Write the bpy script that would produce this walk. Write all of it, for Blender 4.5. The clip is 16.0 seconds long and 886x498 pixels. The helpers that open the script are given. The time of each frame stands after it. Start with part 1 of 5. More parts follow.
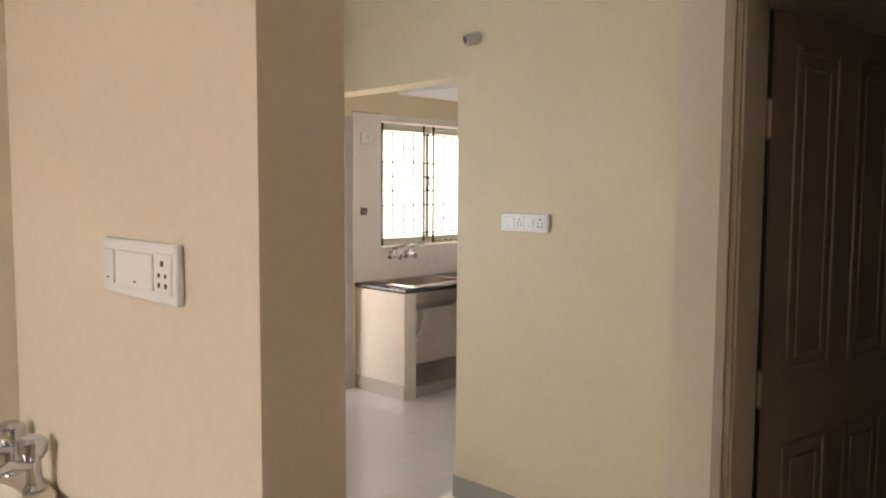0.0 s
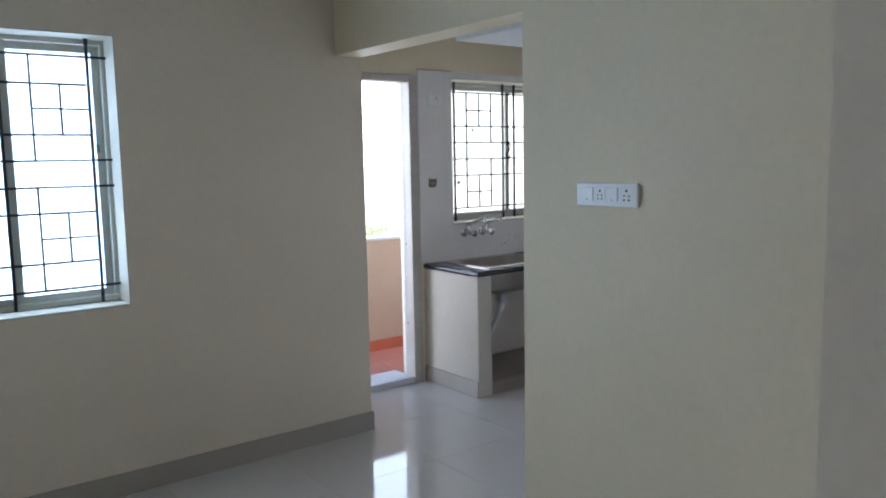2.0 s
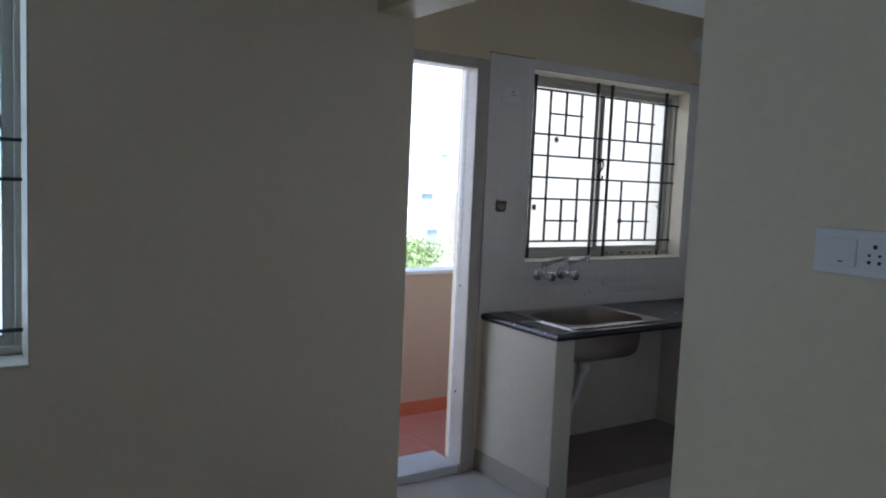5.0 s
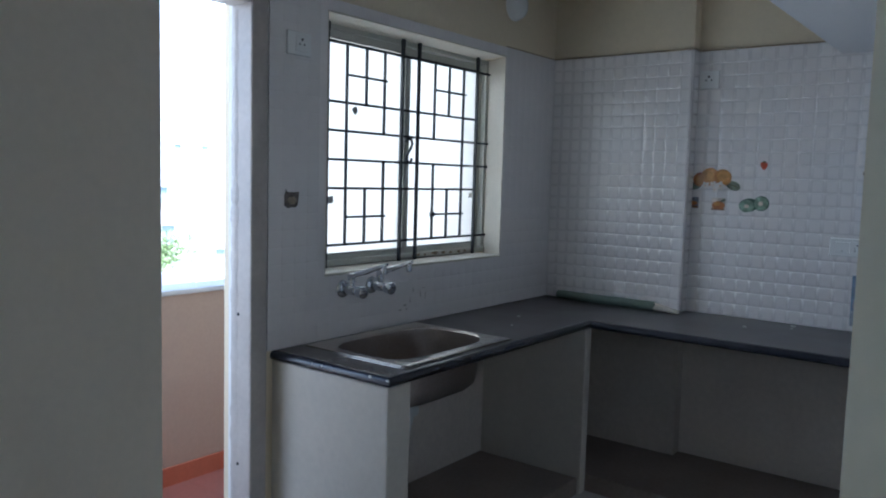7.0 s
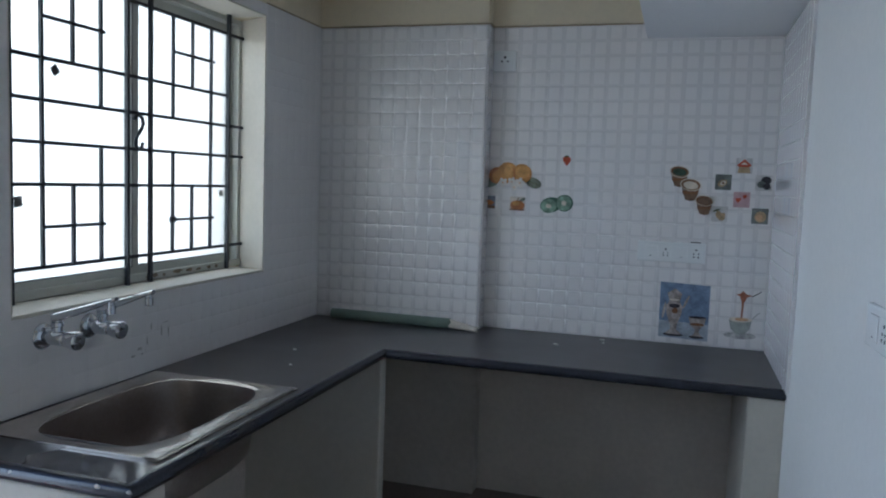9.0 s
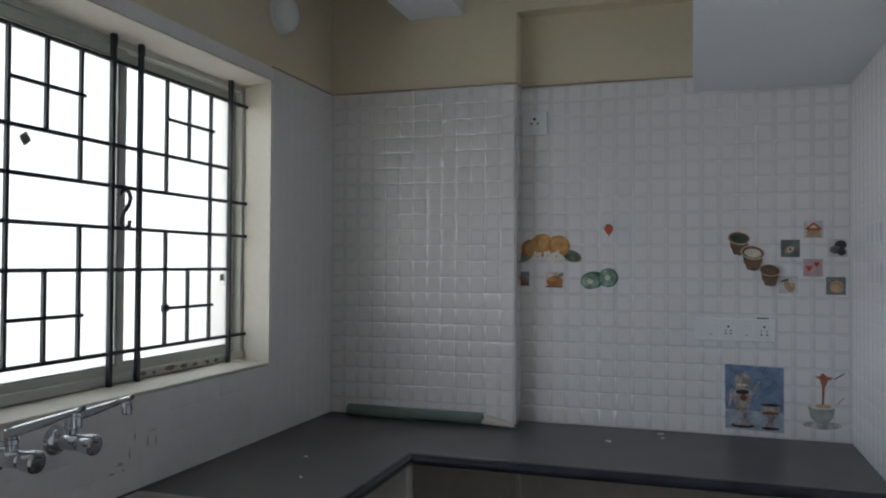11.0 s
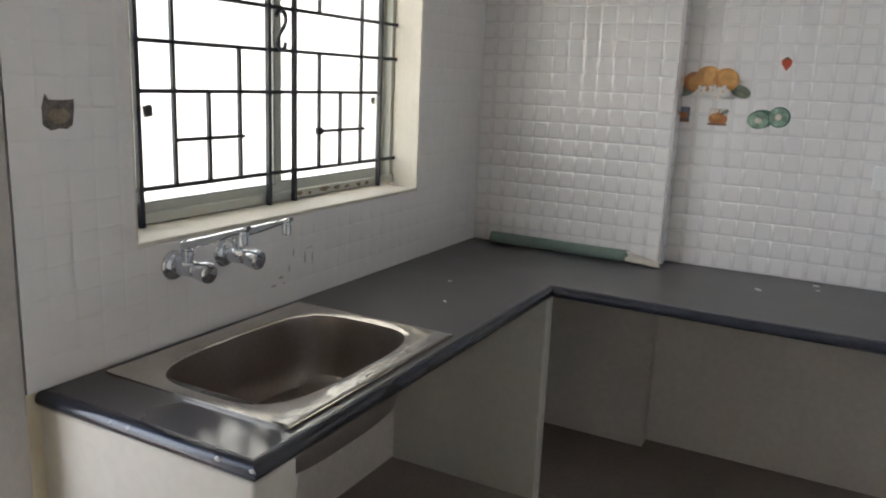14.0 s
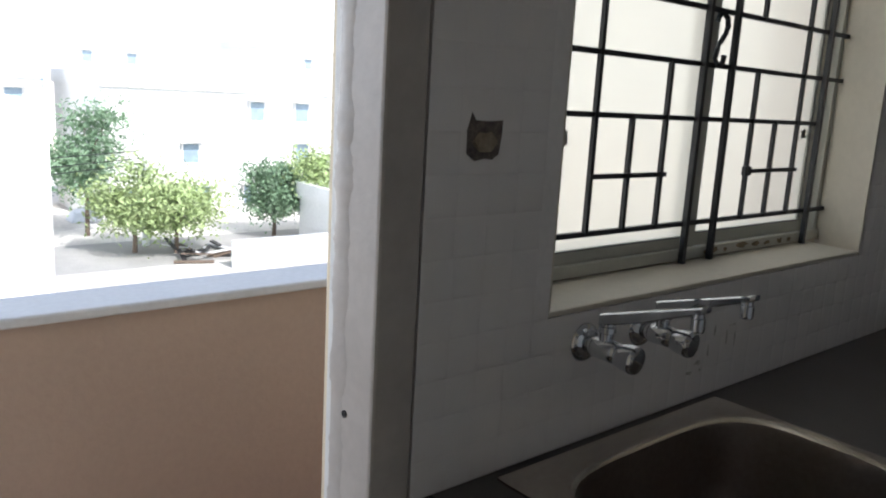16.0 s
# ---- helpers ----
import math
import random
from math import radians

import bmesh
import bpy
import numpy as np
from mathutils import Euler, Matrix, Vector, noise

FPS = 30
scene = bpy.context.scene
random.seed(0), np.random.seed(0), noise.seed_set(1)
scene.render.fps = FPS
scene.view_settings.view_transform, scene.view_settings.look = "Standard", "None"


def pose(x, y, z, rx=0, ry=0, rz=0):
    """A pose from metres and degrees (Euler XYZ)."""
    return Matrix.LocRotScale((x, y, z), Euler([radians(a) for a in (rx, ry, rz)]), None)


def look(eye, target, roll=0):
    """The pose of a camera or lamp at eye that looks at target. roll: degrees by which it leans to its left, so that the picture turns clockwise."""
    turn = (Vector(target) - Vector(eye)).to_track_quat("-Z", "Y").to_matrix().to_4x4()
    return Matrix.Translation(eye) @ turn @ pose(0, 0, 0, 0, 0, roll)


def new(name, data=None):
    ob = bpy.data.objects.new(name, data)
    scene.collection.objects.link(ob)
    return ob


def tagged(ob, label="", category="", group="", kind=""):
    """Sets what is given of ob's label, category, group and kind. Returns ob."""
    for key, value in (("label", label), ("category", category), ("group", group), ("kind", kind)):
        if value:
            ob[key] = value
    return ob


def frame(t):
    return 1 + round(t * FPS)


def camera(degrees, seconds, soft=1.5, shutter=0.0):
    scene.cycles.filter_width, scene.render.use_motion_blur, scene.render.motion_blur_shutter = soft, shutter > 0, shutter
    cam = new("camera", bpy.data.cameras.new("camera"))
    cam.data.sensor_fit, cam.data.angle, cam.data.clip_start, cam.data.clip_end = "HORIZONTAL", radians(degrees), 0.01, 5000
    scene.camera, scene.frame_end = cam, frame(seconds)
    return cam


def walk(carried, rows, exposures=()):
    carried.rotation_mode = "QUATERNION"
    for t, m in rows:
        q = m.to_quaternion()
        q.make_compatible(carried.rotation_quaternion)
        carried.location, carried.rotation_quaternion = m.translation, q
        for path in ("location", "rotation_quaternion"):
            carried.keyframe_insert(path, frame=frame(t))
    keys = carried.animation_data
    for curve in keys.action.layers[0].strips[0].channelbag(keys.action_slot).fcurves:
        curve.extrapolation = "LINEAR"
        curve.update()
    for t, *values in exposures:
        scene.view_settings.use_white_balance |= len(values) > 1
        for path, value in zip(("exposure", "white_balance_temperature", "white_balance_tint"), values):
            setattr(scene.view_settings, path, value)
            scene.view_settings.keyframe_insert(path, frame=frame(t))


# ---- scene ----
cam = camera(59.5, 16.0, soft=2.0)
PATH = [
    (0, (-0.054, 0.095, 1.578), (-1.461, 1.508, 1.423), 0.3),
    (0.5, (-0.092, 0.212, 1.565), (-1.428, 1.689, 1.388), -0.3),
    (1, (-0.211, 0.391, 1.568), (-1.568, 1.847, 1.364), -1.0),
    (1.5, (-0.332, 0.534, 1.565), (-1.739, 1.937, 1.339), -1.2),
    (2, (-0.467, 0.743, 1.563), (-2.045, 1.95, 1.332), -1.1),
    (2.5, (-0.581, 0.885, 1.557), (-2.26, 1.946, 1.325), -0.1),
    (3, (-0.778, 1.032, 1.563), (-2.525, 1.979, 1.336), 0.2),
    (3.2, (-0.859, 1.085, 1.567), (-2.628, 1.99, 1.343), 0.6),
    (5.3, (-1.811, 1.541, 1.501), (-3.42, 2.716, 1.331), 2.1),
    (5.5, (-1.939, 1.568, 1.486), (-3.515, 2.788, 1.317), 1.6),
    (6, (-2.162, 1.731, 1.504), (-3.68, 3.019, 1.316), 1.1),
    (6.5, (-2.356, 1.89, 1.488), (-3.797, 3.265, 1.304), 1.6),
    (7, (-2.608, 2.034, 1.491), (-3.815, 3.618, 1.31), 1.6),
    (7.5, (-2.755, 2.161, 1.479), (-3.797, 3.858, 1.3), 1.4),
    (8, (-2.912, 2.336, 1.486), (-3.791, 4.123, 1.307), 1.4),
    (8.5, (-3.009, 2.473, 1.5), (-3.754, 4.32, 1.319), 1.7),
    (9, (-3.198, 2.611, 1.485), (-3.775, 4.518, 1.313), 2.0),
    (9.5, (-3.305, 2.722, 1.467), (-3.816, 4.65, 1.32), 1.7),
    (11.8, (-3.369, 2.991, 1.46), (-4.053, 4.869, 1.549), 0.8),
    (12, (-3.361, 2.988, 1.483), (-4.057, 4.863, 1.494), 1.1),
    (12.5, (-3.34, 2.981, 1.488), (-4.056, 4.84, 1.312), 1.7),
    (13, (-3.359, 2.974, 1.492), (-4.063, 4.812, 1.138), 2.6),
    (13.5, (-3.366, 2.972, 1.492), (-4.089, 4.78, 1.036), 2.7),
    (14, (-3.402, 2.98, 1.497), (-4.318, 4.705, 1.068), 2.4),
    (14.5, (-3.46, 3.022, 1.492), (-4.611, 4.611, 1.105), 2.3),
    (15, (-3.589, 3.076, 1.471), (-4.872, 4.565, 1.102), 3.2),
    (15.5, (-3.793, 3.13, 1.466), (-5.181, 4.522, 1.099), 3.4),
    (16, (-3.958, 3.191, 1.459), (-5.452, 4.463, 1.07), 3.2),
]
EXPOSURES = [
    (0, 2.40, 7750, 22),
    (0.8, 2.2, 7000, 22),
    (1.5, 1.85, 5800, 14),
    (2.5, 1.55, 5450, 12),
    (3.2, 1.25, 5450, 12),
    (5.5, 0.52, 5350, 14),
    (7, 0.8, 5000, 10),
    (9.5, 1.12, 5100, 9),
    (12, 0.86, 5750, 12),
    (12.6, 0.86, 5750, 12),
    (13.5, 1.68, 5900, 11),
    (14.5, 1.85, 6150, 14),
    (15.2, 1.45, 6200, 13),
    (16, 0.22, 6000, 12),
]
walk(cam, [(t, look(eye, target, roll)) for t, eye, target, roll in PATH], EXPOSURES)

# ---- world and light ----
SUN_EL, SUN_AZ = radians(46), radians(86)
world = bpy.data.worlds.new("world")
scene.world = world
world.use_nodes = True
wn = world.node_tree
sky = wn.nodes.new("ShaderNodeTexSky")
sky.sky_type = "NISHITA"
sky.sun_disc = False
sky.sun_elevation, sky.sun_rotation = SUN_EL, SUN_AZ
sky.air_density, sky.dust_density = 1.0, 2.0
wn.links.new(sky.outputs[0], wn.nodes["Background"].inputs[0])
wn.nodes["Background"].inputs[1].default_value = 0.15
sun_data = bpy.data.lights.new("sun", "SUN")
sun_data.energy, sun_data.angle, sun_data.color = 5.0, radians(0.5), (1.0, 0.95, 0.88)
sun = new("sun", sun_data)
sun.matrix_world = look((0, 0, 0), (-math.sin(SUN_AZ) * math.cos(SUN_EL), -math.cos(SUN_AZ) * math.cos(SUN_EL), -math.sin(SUN_EL)))


def window_light(eye, target, w, h, watts, colour, spread=math.pi):
    d = bpy.data.lights.new("window_light", "AREA")
    d.shape, d.size, d.size_y, d.energy, d.color = "RECTANGLE", w, h, watts, colour
    d.spread = spread
    o = new("window_light", d)
    o.matrix_world = look(eye, target)
    return o


DAY = (0.86, 0.93, 1.0)
window_light((-5.13, 4.795, 1.61), (-4.0, 4.795, 1.55), 1.18, 1.0, 3.0, DAY)
window_light((-4.48, 0.956, 1.53), (-3.0, 0.956, 1.48), 1.5, 1.18, 5.0, (0.92, 0.95, 1.0), radians(135))
# fill lamp at an assumed opening out of view, to light the partition
window_light((-1.15, -2.0, 1.55), (-1.15, 0.0, 1.45), 1.0, 1.0, 0.32, (0.97, 0.97, 0.95))


# ---- materials ----
def nodes_of(name):
    m = bpy.data.materials.new(name)
    m.use_nodes = True
    nt = m.node_tree
    return m, nt, nt.nodes["Principled BSDF"]


def surface(name, colour, rough=0.6, metal=0.0, vary=0.06, scale=3.0, fine=60.0, bump=0.1, dark=0.0, coat=0.0, spec=0.5, stain=None, per_piece=0.0, patchy=0.2):
    """Paint, stone or metal with broad and fine variation of tone, and fine relief."""
    m, nt, b = nodes_of(name)
    N, L = nt.nodes.new, nt.links.new
    tc = N("ShaderNodeTexCoord")
    geo = N("ShaderNodeNewGeometry")
    big, small = N("ShaderNodeTexNoise"), N("ShaderNodeTexNoise")
    for n, s, d in ((big, scale, 4), (small, fine, 3)):
        n.inputs["Scale"].default_value, n.inputs["Detail"].default_value = s, d
        L(geo.outputs["Position"], n.inputs["Vector"])
    ramp = N("ShaderNodeMapRange")
    ramp.inputs[1].default_value, ramp.inputs[2].default_value = 0.3, 0.7
    ramp.inputs[3].default_value, ramp.inputs[4].default_value = 1 - vary, 1 + vary
    L(big.outputs[0], ramp.inputs[0])
    r2 = N("ShaderNodeMapRange")
    r2.inputs[1].default_value, r2.inputs[2].default_value = 0.3, 0.7
    r2.inputs[3].default_value, r2.inputs[4].default_value = 1 - vary * 0.6, 1 + vary * 0.6
    L(small.outputs[0], r2.inputs[0])
    mul = N("ShaderNodeMath")
    mul.operation = "MULTIPLY"
    L(ramp.outputs[0], mul.inputs[0])
    L(r2.outputs[0], mul.inputs[1])
    factor = mul.outputs[0]
    if per_piece:
        info = N("ShaderNodeObjectInfo")
        r3 = N("ShaderNodeMapRange")
        r3.inputs[3].default_value, r3.inputs[4].default_value = 1 - per_piece, 1 + per_piece
        L(info.outputs["Random"], r3.inputs[0])
        m2 = N("ShaderNodeMath")
        m2.operation = "MULTIPLY"
        L(factor, m2.inputs[0])
        L(r3.outputs[0], m2.inputs[1])
        factor = m2.outputs[0]
    mix = N("ShaderNodeVectorMath")
    mix.operation = "SCALE"
    mix.inputs[0].default_value = colour
    L(factor, mix.inputs["Scale"])
    colour_out = mix.outputs[0]
    if stain:
        n = N("ShaderNodeTexNoise")
        n.inputs["Scale"].default_value, n.inputs["Detail"].default_value, n.inputs["Roughness"].default_value = stain[1], 8, 0.7
        L(geo.outputs["Position"], n.inputs["Vector"])
        r = N("ShaderNodeMapRange")
        r.inputs[1].default_value, r.inputs[2].default_value, r.inputs[4].default_value = stain[2], stain[2] + 0.1, stain[3]
        L(n.outputs[0], r.inputs[0])
        mm = N("ShaderNodeMix")
        mm.data_type = "RGBA"
        L(r.outputs[0], mm.inputs[0])
        L(colour_out, mm.inputs[6])
        mm.inputs[7].default_value = (*stain[0], 1)
        colour_out = mm.outputs[2]
    L(colour_out, b.inputs["Base Color"])
    rr = N("ShaderNodeMapRange")
    rr.inputs[1].default_value, rr.inputs[2].default_value = 0.3, 0.7
    rr.inputs[3].default_value, rr.inputs[4].default_value = max(rough * (1 - patchy), 0.02), min(rough * (1 + patchy), 1)
    L(big.outputs[0], rr.inputs[0])
    L(rr.outputs[0], b.inputs["Roughness"])
    b.inputs["Metallic"].default_value = metal
    b.inputs["Coat Weight"].default_value = coat
    b.inputs["Specular IOR Level"].default_value = spec
    if bump:
        bp = N("ShaderNodeBump")
        bp.inputs["Strength"].default_value, bp.inputs["Distance"].default_value = bump, 0.004
        L(small.outputs[0], bp.inputs["Height"])
        L(bp.outputs[0], b.inputs["Normal"])
    return m


BUTTER = surface("butter_yellow_wall_paint", (0.745, 0.645, 0.46), 0.55, vary=0.035, scale=1.3, fine=45, bump=0.12)
CREAM = surface("cream_wall_paint", (0.72, 0.63, 0.50), 0.55, vary=0.035, scale=1.3, fine=45, bump=0.12)
WHITE = surface("white_paint", (0.80, 0.79, 0.76), 0.6, vary=0.03, scale=1.5, fine=50, bump=0.1)
CEILING = surface("ceiling_paint", (0.82, 0.82, 0.82), 0.8, vary=0.02, scale=1.2, fine=60, bump=0.08)
PIER = surface("whitewashed_plaster", (0.56, 0.515, 0.44), 0.7, vary=0.05, scale=2.5, fine=40, bump=0.2, stain=((0.36, 0.32, 0.26), 3.0, 0.66, 0.35))
UNDERWALL = surface("grey_brown_plaster", (0.62, 0.555, 0.48), 0.8, vary=0.08, scale=3, fine=40, bump=0.25)
TILE = surface("satin_white_tile", (0.825, 0.79, 0.765), 0.09, vary=0.02, scale=2.0, fine=20, bump=0.0, coat=0.5, per_piece=0.01)
TILEEDGE = surface("glazed_tile_edge", (0.825, 0.79, 0.765), 0.04, vary=0.02, scale=2.0, fine=20, bump=0.0, coat=1.0, spec=0.8, per_piece=0.01)
TILEEDGE.node_tree.nodes["Principled BSDF"].inputs["Coat IOR"].default_value = 1.8
TILEEDGE.node_tree.nodes["Principled BSDF"].inputs["IOR"].default_value = 1.65
GROUT = surface("tile_grout", (0.80, 0.765, 0.74), 0.4, vary=0.05, scale=4, fine=60, bump=0.1)
TRIM = surface("brown_tile_edge", (0.35, 0.27, 0.17), 0.6, vary=0.1, scale=8, fine=60)
GRANITE = surface("dark_granite", (0.074, 0.067, 0.065), 0.36, patchy=0.15, vary=0.2, scale=3.5, fine=260, bump=0.03)


def wiped(mat, place, reach, polish):
    """Dusty stone that has been wiped to its polish round one place, with an uneven border."""
    nt = mat.node_tree
    N, L = nt.nodes.new, nt.links.new
    b = nt.nodes["Principled BSDF"]
    geo, off, wob, noi = N("ShaderNodeNewGeometry"), N("ShaderNodeVectorMath"), N("ShaderNodeMath"), N("ShaderNodeTexNoise")
    off.operation = "DISTANCE"
    off.inputs[1].default_value = place
    L(geo.outputs["Position"], off.inputs[0])
    noi.inputs["Scale"].default_value, noi.inputs["Detail"].default_value = 7.0, 5
    L(geo.outputs["Position"], noi.inputs["Vector"])
    wob.operation, wob.inputs[1].default_value = "MULTIPLY_ADD", 0.22
    L(noi.outputs[0], wob.inputs[0])
    L(off.outputs["Value"], wob.inputs[2])
    mask = N("ShaderNodeMapRange")
    mask.inputs[1].default_value, mask.inputs[2].default_value = reach + 0.08, reach + 0.15
    L(wob.outputs[0], mask.inputs[0])
    old = b.inputs["Roughness"].links[0].from_socket
    mix = N("ShaderNodeMix")
    L(mask.outputs[0], mix.inputs[0])
    mix.inputs[2].default_value = polish
    L(old, mix.inputs[3])
    L(mix.outputs[0], b.inputs["Roughness"])
    return mat


GRANITE = wiped(GRANITE, (-4.36, 4.0, 0.838), 0.17, 0.035)
NOSING = surface("polished_granite_edge", (0.024, 0.025, 0.033), 0.2, vary=0.3, scale=9, fine=200, bump=0.03, stain=((0.2, 0.19, 0.18), 22.0, 0.7, 0.5))
STEEL = surface("brushed_steel", (0.50, 0.46, 0.41), 0.2, metal=1.0, vary=0.08, scale=6, fine=120, bump=0.03)
# for the added strip that stands in for reflections on the sink rim
RIMGLINT = surface("rim_glint_metal", (0.46, 0.44, 0.41), 0.2, metal=0.85, vary=0.15, scale=26, fine=90, bump=0.25)
CHROME = surface("chrome", (0.62, 0.64, 0.68), 0.07, metal=1.0, vary=0.03, scale=20, fine=100, bump=0.0)
IRON = surface("black_grille_paint", (0.012, 0.014, 0.018), 0.4, vary=0.2, scale=20, fine=150, bump=0.1)
ALU = surface("window_frame_powder_coat", (0.52, 0.52, 0.46), 0.4, vary=0.04, scale=4, fine=60, bump=0.04, stain=((0.25, 0.2, 0.13), 9.0, 0.64, 0.5))
DOORFRAME = surface("painted_door_frame", (0.49, 0.45, 0.41), 0.4, vary=0.08, scale=7, fine=45, bump=0.3, stain=((0.72, 0.70, 0.66), 30.0, 0.66, 0.6))
BROWNFRAME = surface("beige_door_frame_paint", (0.42, 0.34, 0.25), 0.4, vary=0.06, scale=4, fine=60, bump=0.1)
BROWNDOOR = surface("brown_moulded_door_skin", (0.19, 0.135, 0.088), 0.36, vary=0.07, scale=3, fine=90, bump=0.12)
DARK = surface("black_gap", (0.01, 0.01, 0.01), 0.8, bump=0)
FLOOR = surface("polished_vitrified_floor", (0.55, 0.52, 0.48), 0.05, vary=0.03, scale=1.8, fine=140, bump=0.0, per_piece=0.03)
# cement colour kept dark to carry the shadow under the worktop
SHADEDCEMENT = surface("shaded_brown_cement", (0.26, 0.215, 0.18), 0.75, vary=0.15, scale=4, fine=60, bump=0.3)
JOINT = surface("floor_joint", (0.40, 0.37, 0.33), 0.6, vary=0.05, scale=6, fine=80)
SKIRT = surface("grey_skirting_tile", (0.40, 0.36, 0.31), 0.2, vary=0.04, scale=3, fine=90, bump=0.02)
REDTILE = surface("terracotta_floor_tile", (0.48, 0.20, 0.16), 0.35, vary=0.08, scale=4, fine=50, bump=0.05, per_piece=0.05, stain=((0.72, 0.6, 0.55), 5.0, 0.68, 0.5))
REDSKIRT = surface("terracotta_skirting", (0.52, 0.16, 0.09), 0.4, vary=0.08, scale=4, fine=60)
PEACH = surface("peach_exterior_paint", (0.49, 0.375, 0.30), 0.8, vary=0.05, scale=1.6, fine=60, bump=0.25)
STONE = surface("grey_coping", (0.68, 0.69, 0.70), 0.6, vary=0.07, scale=3, fine=60, bump=0.1)
PLASTIC = surface("white_switch_plastic", (0.82, 0.82, 0.80), 0.21, vary=0.01, scale=5, fine=60, bump=0.0)
SOCKET = surface("socket_hole", (0.03, 0.03, 0.03), 0.6, bump=0)
CERAMIC = surface("cream_ceramic", (0.72, 0.64, 0.50), 0.12, vary=0.02, scale=4, fine=60, bump=0.0, coat=0.4)
PIPE = surface("grey_pvc_pipe", (0.62, 0.62, 0.60), 0.4, vary=0.03, scale=6, fine=60)
GREENFILM = surface("green_mesh_roll", (0.16, 0.21, 0.17), 0.4, vary=0.15, scale=12, fine=120, bump=0.3)
PAPER = surface("off_white_paper", (0.62, 0.57, 0.48), 0.7, vary=0.08, scale=15, fine=90, bump=0.2)
# steel darker than the rim's: the bowl's dark reflections are in the colour
BOWL = surface("dull_steel_darkened", (0.33, 0.29, 0.26), 0.37, metal=1.0, vary=0.12, scale=4, fine=90, bump=0.02)
REVEAL = surface("cream_reveal_paint", (0.60, 0.555, 0.465), 0.6, vary=0.05, scale=3, fine=50, bump=0.12)
GASKET = surface("grey_window_gasket", (0.2, 0.2, 0.19), 0.6, bump=0)
SMEAR = surface("grey_mortar_smear", (0.47, 0.44, 0.41), 0.8, vary=0.3, scale=60, fine=200)
SMEARBROWN = surface("brown_cement_stain", (0.22, 0.17, 0.11), 0.8, vary=0.4, scale=60, fine=200)
CEMENT = surface("raw_cement", (0.30, 0.25, 0.18), 0.9, vary=0.25, scale=25, fine=120, bump=0.6)
SOCKETMUD = surface("dirty_box_recess", (0.15, 0.125, 0.11), 0.9, vary=0.4, scale=60, fine=200, bump=0.5)
# wall colour darkened to stand for the lack of light in the side room
ROOMSHADE = surface("room_paint_with_shade", (0.35, 0.30, 0.24), 0.7, vary=0.03)
HOUSE = surface("whitewashed_house", (0.80, 0.79, 0.76), 0.8, vary=0.06, scale=0.4, fine=6, bump=0.1)
HOUSEPINK = surface("pale_pink_house", (0.76, 0.68, 0.62), 0.8, vary=0.06, scale=0.4, fine=6, bump=0.1)
PANE = surface("far_window_pane", (0.30, 0.38, 0.45), 0.15, vary=0.1, scale=2, fine=20, bump=0)
GROUND = surface("pale_dusty_ground", (0.66, 0.63, 0.58), 0.95, vary=0.15, scale=0.25, fine=4, bump=0.3, stain=((0.36, 0.34, 0.3), 0.3, 0.55, 0.4))
ASPHALT = surface("worn_lane", (0.38, 0.37, 0.35), 0.9, vary=0.12, scale=0.6, fine=12, bump=0.2)
LEAF = surface("leaf_green", (0.19, 0.29, 0.17), 0.6, vary=0.35, scale=1.2, fine=8, bump=0, per_piece=0.1)
LEAFPALE = surface("young_leaf_green", (0.36, 0.45, 0.20), 0.6, vary=0.3, scale=1.2, fine=8, bump=0, per_piece=0.1)
BARK = surface("bark", (0.16, 0.12, 0.09), 0.9, vary=0.2, scale=3, fine=20, bump=0.4)
COVER = surface("grey_car_cover", (0.55, 0.58, 0.62), 0.6, vary=0.08, scale=2, fine=12, bump=0.2)
WIRE = surface("black_cable", (0.03, 0.03, 0.03), 0.6, bump=0)


def frosted(name, tint, clear):
    m, nt, b = nodes_of(name)
    N, L = nt.nodes.new, nt.links.new
    geo, wave, noi = N("ShaderNodeNewGeometry"), N("ShaderNodeTexWave"), N("ShaderNodeTexNoise")
    wave.bands_direction = "Z"
    wave.inputs["Scale"].default_value = 14.0
    noi.inputs["Scale"].default_value = 2.0
    L(geo.outputs["Position"], wave.inputs["Vector"])
    L(geo.outputs["Position"], noi.inputs["Vector"])
    bp = N("ShaderNodeBump")
    bp.inputs["Strength"].default_value, bp.inputs["Distance"].default_value = 0.08, 0.002
    L(wave.outputs["Fac"], bp.inputs["Height"])
    mr = N("ShaderNodeMapRange")
    mr.inputs[3].default_value, mr.inputs[4].default_value = 0.92, 1.0
    L(noi.outputs[0], mr.inputs[0])
    sc = N("ShaderNodeVectorMath")
    sc.operation = "SCALE"
    sc.inputs[0].default_value = tint
    L(mr.outputs[0], sc.inputs["Scale"])
    tr, gl, mx = N("ShaderNodeBsdfTranslucent"), N("ShaderNodeBsdfGlossy"), N("ShaderNodeMixShader")
    rf, both = N("ShaderNodeBsdfRefraction"), N("ShaderNodeMixShader")
    rf.inputs["Roughness"].default_value, rf.inputs["IOR"].default_value = 0.5, 1.1
    both.inputs[0].default_value = clear
    L(sc.outputs[0], rf.inputs["Color"])
    L(tr.outputs[0], both.inputs[1])
    L(rf.outputs[0], both.inputs[2])
    L(sc.outputs[0], tr.inputs["Color"])
    L(bp.outputs[0], tr.inputs["Normal"])
    gl.inputs["Roughness"].default_value = 0.15
    mx.inputs[0].default_value = 0.05
    L(both.outputs[0], mx.inputs[1])
    L(gl.outputs[0], mx.inputs[2])
    L(mx.outputs[0], nt.nodes["Material Output"].inputs[0])
    return m


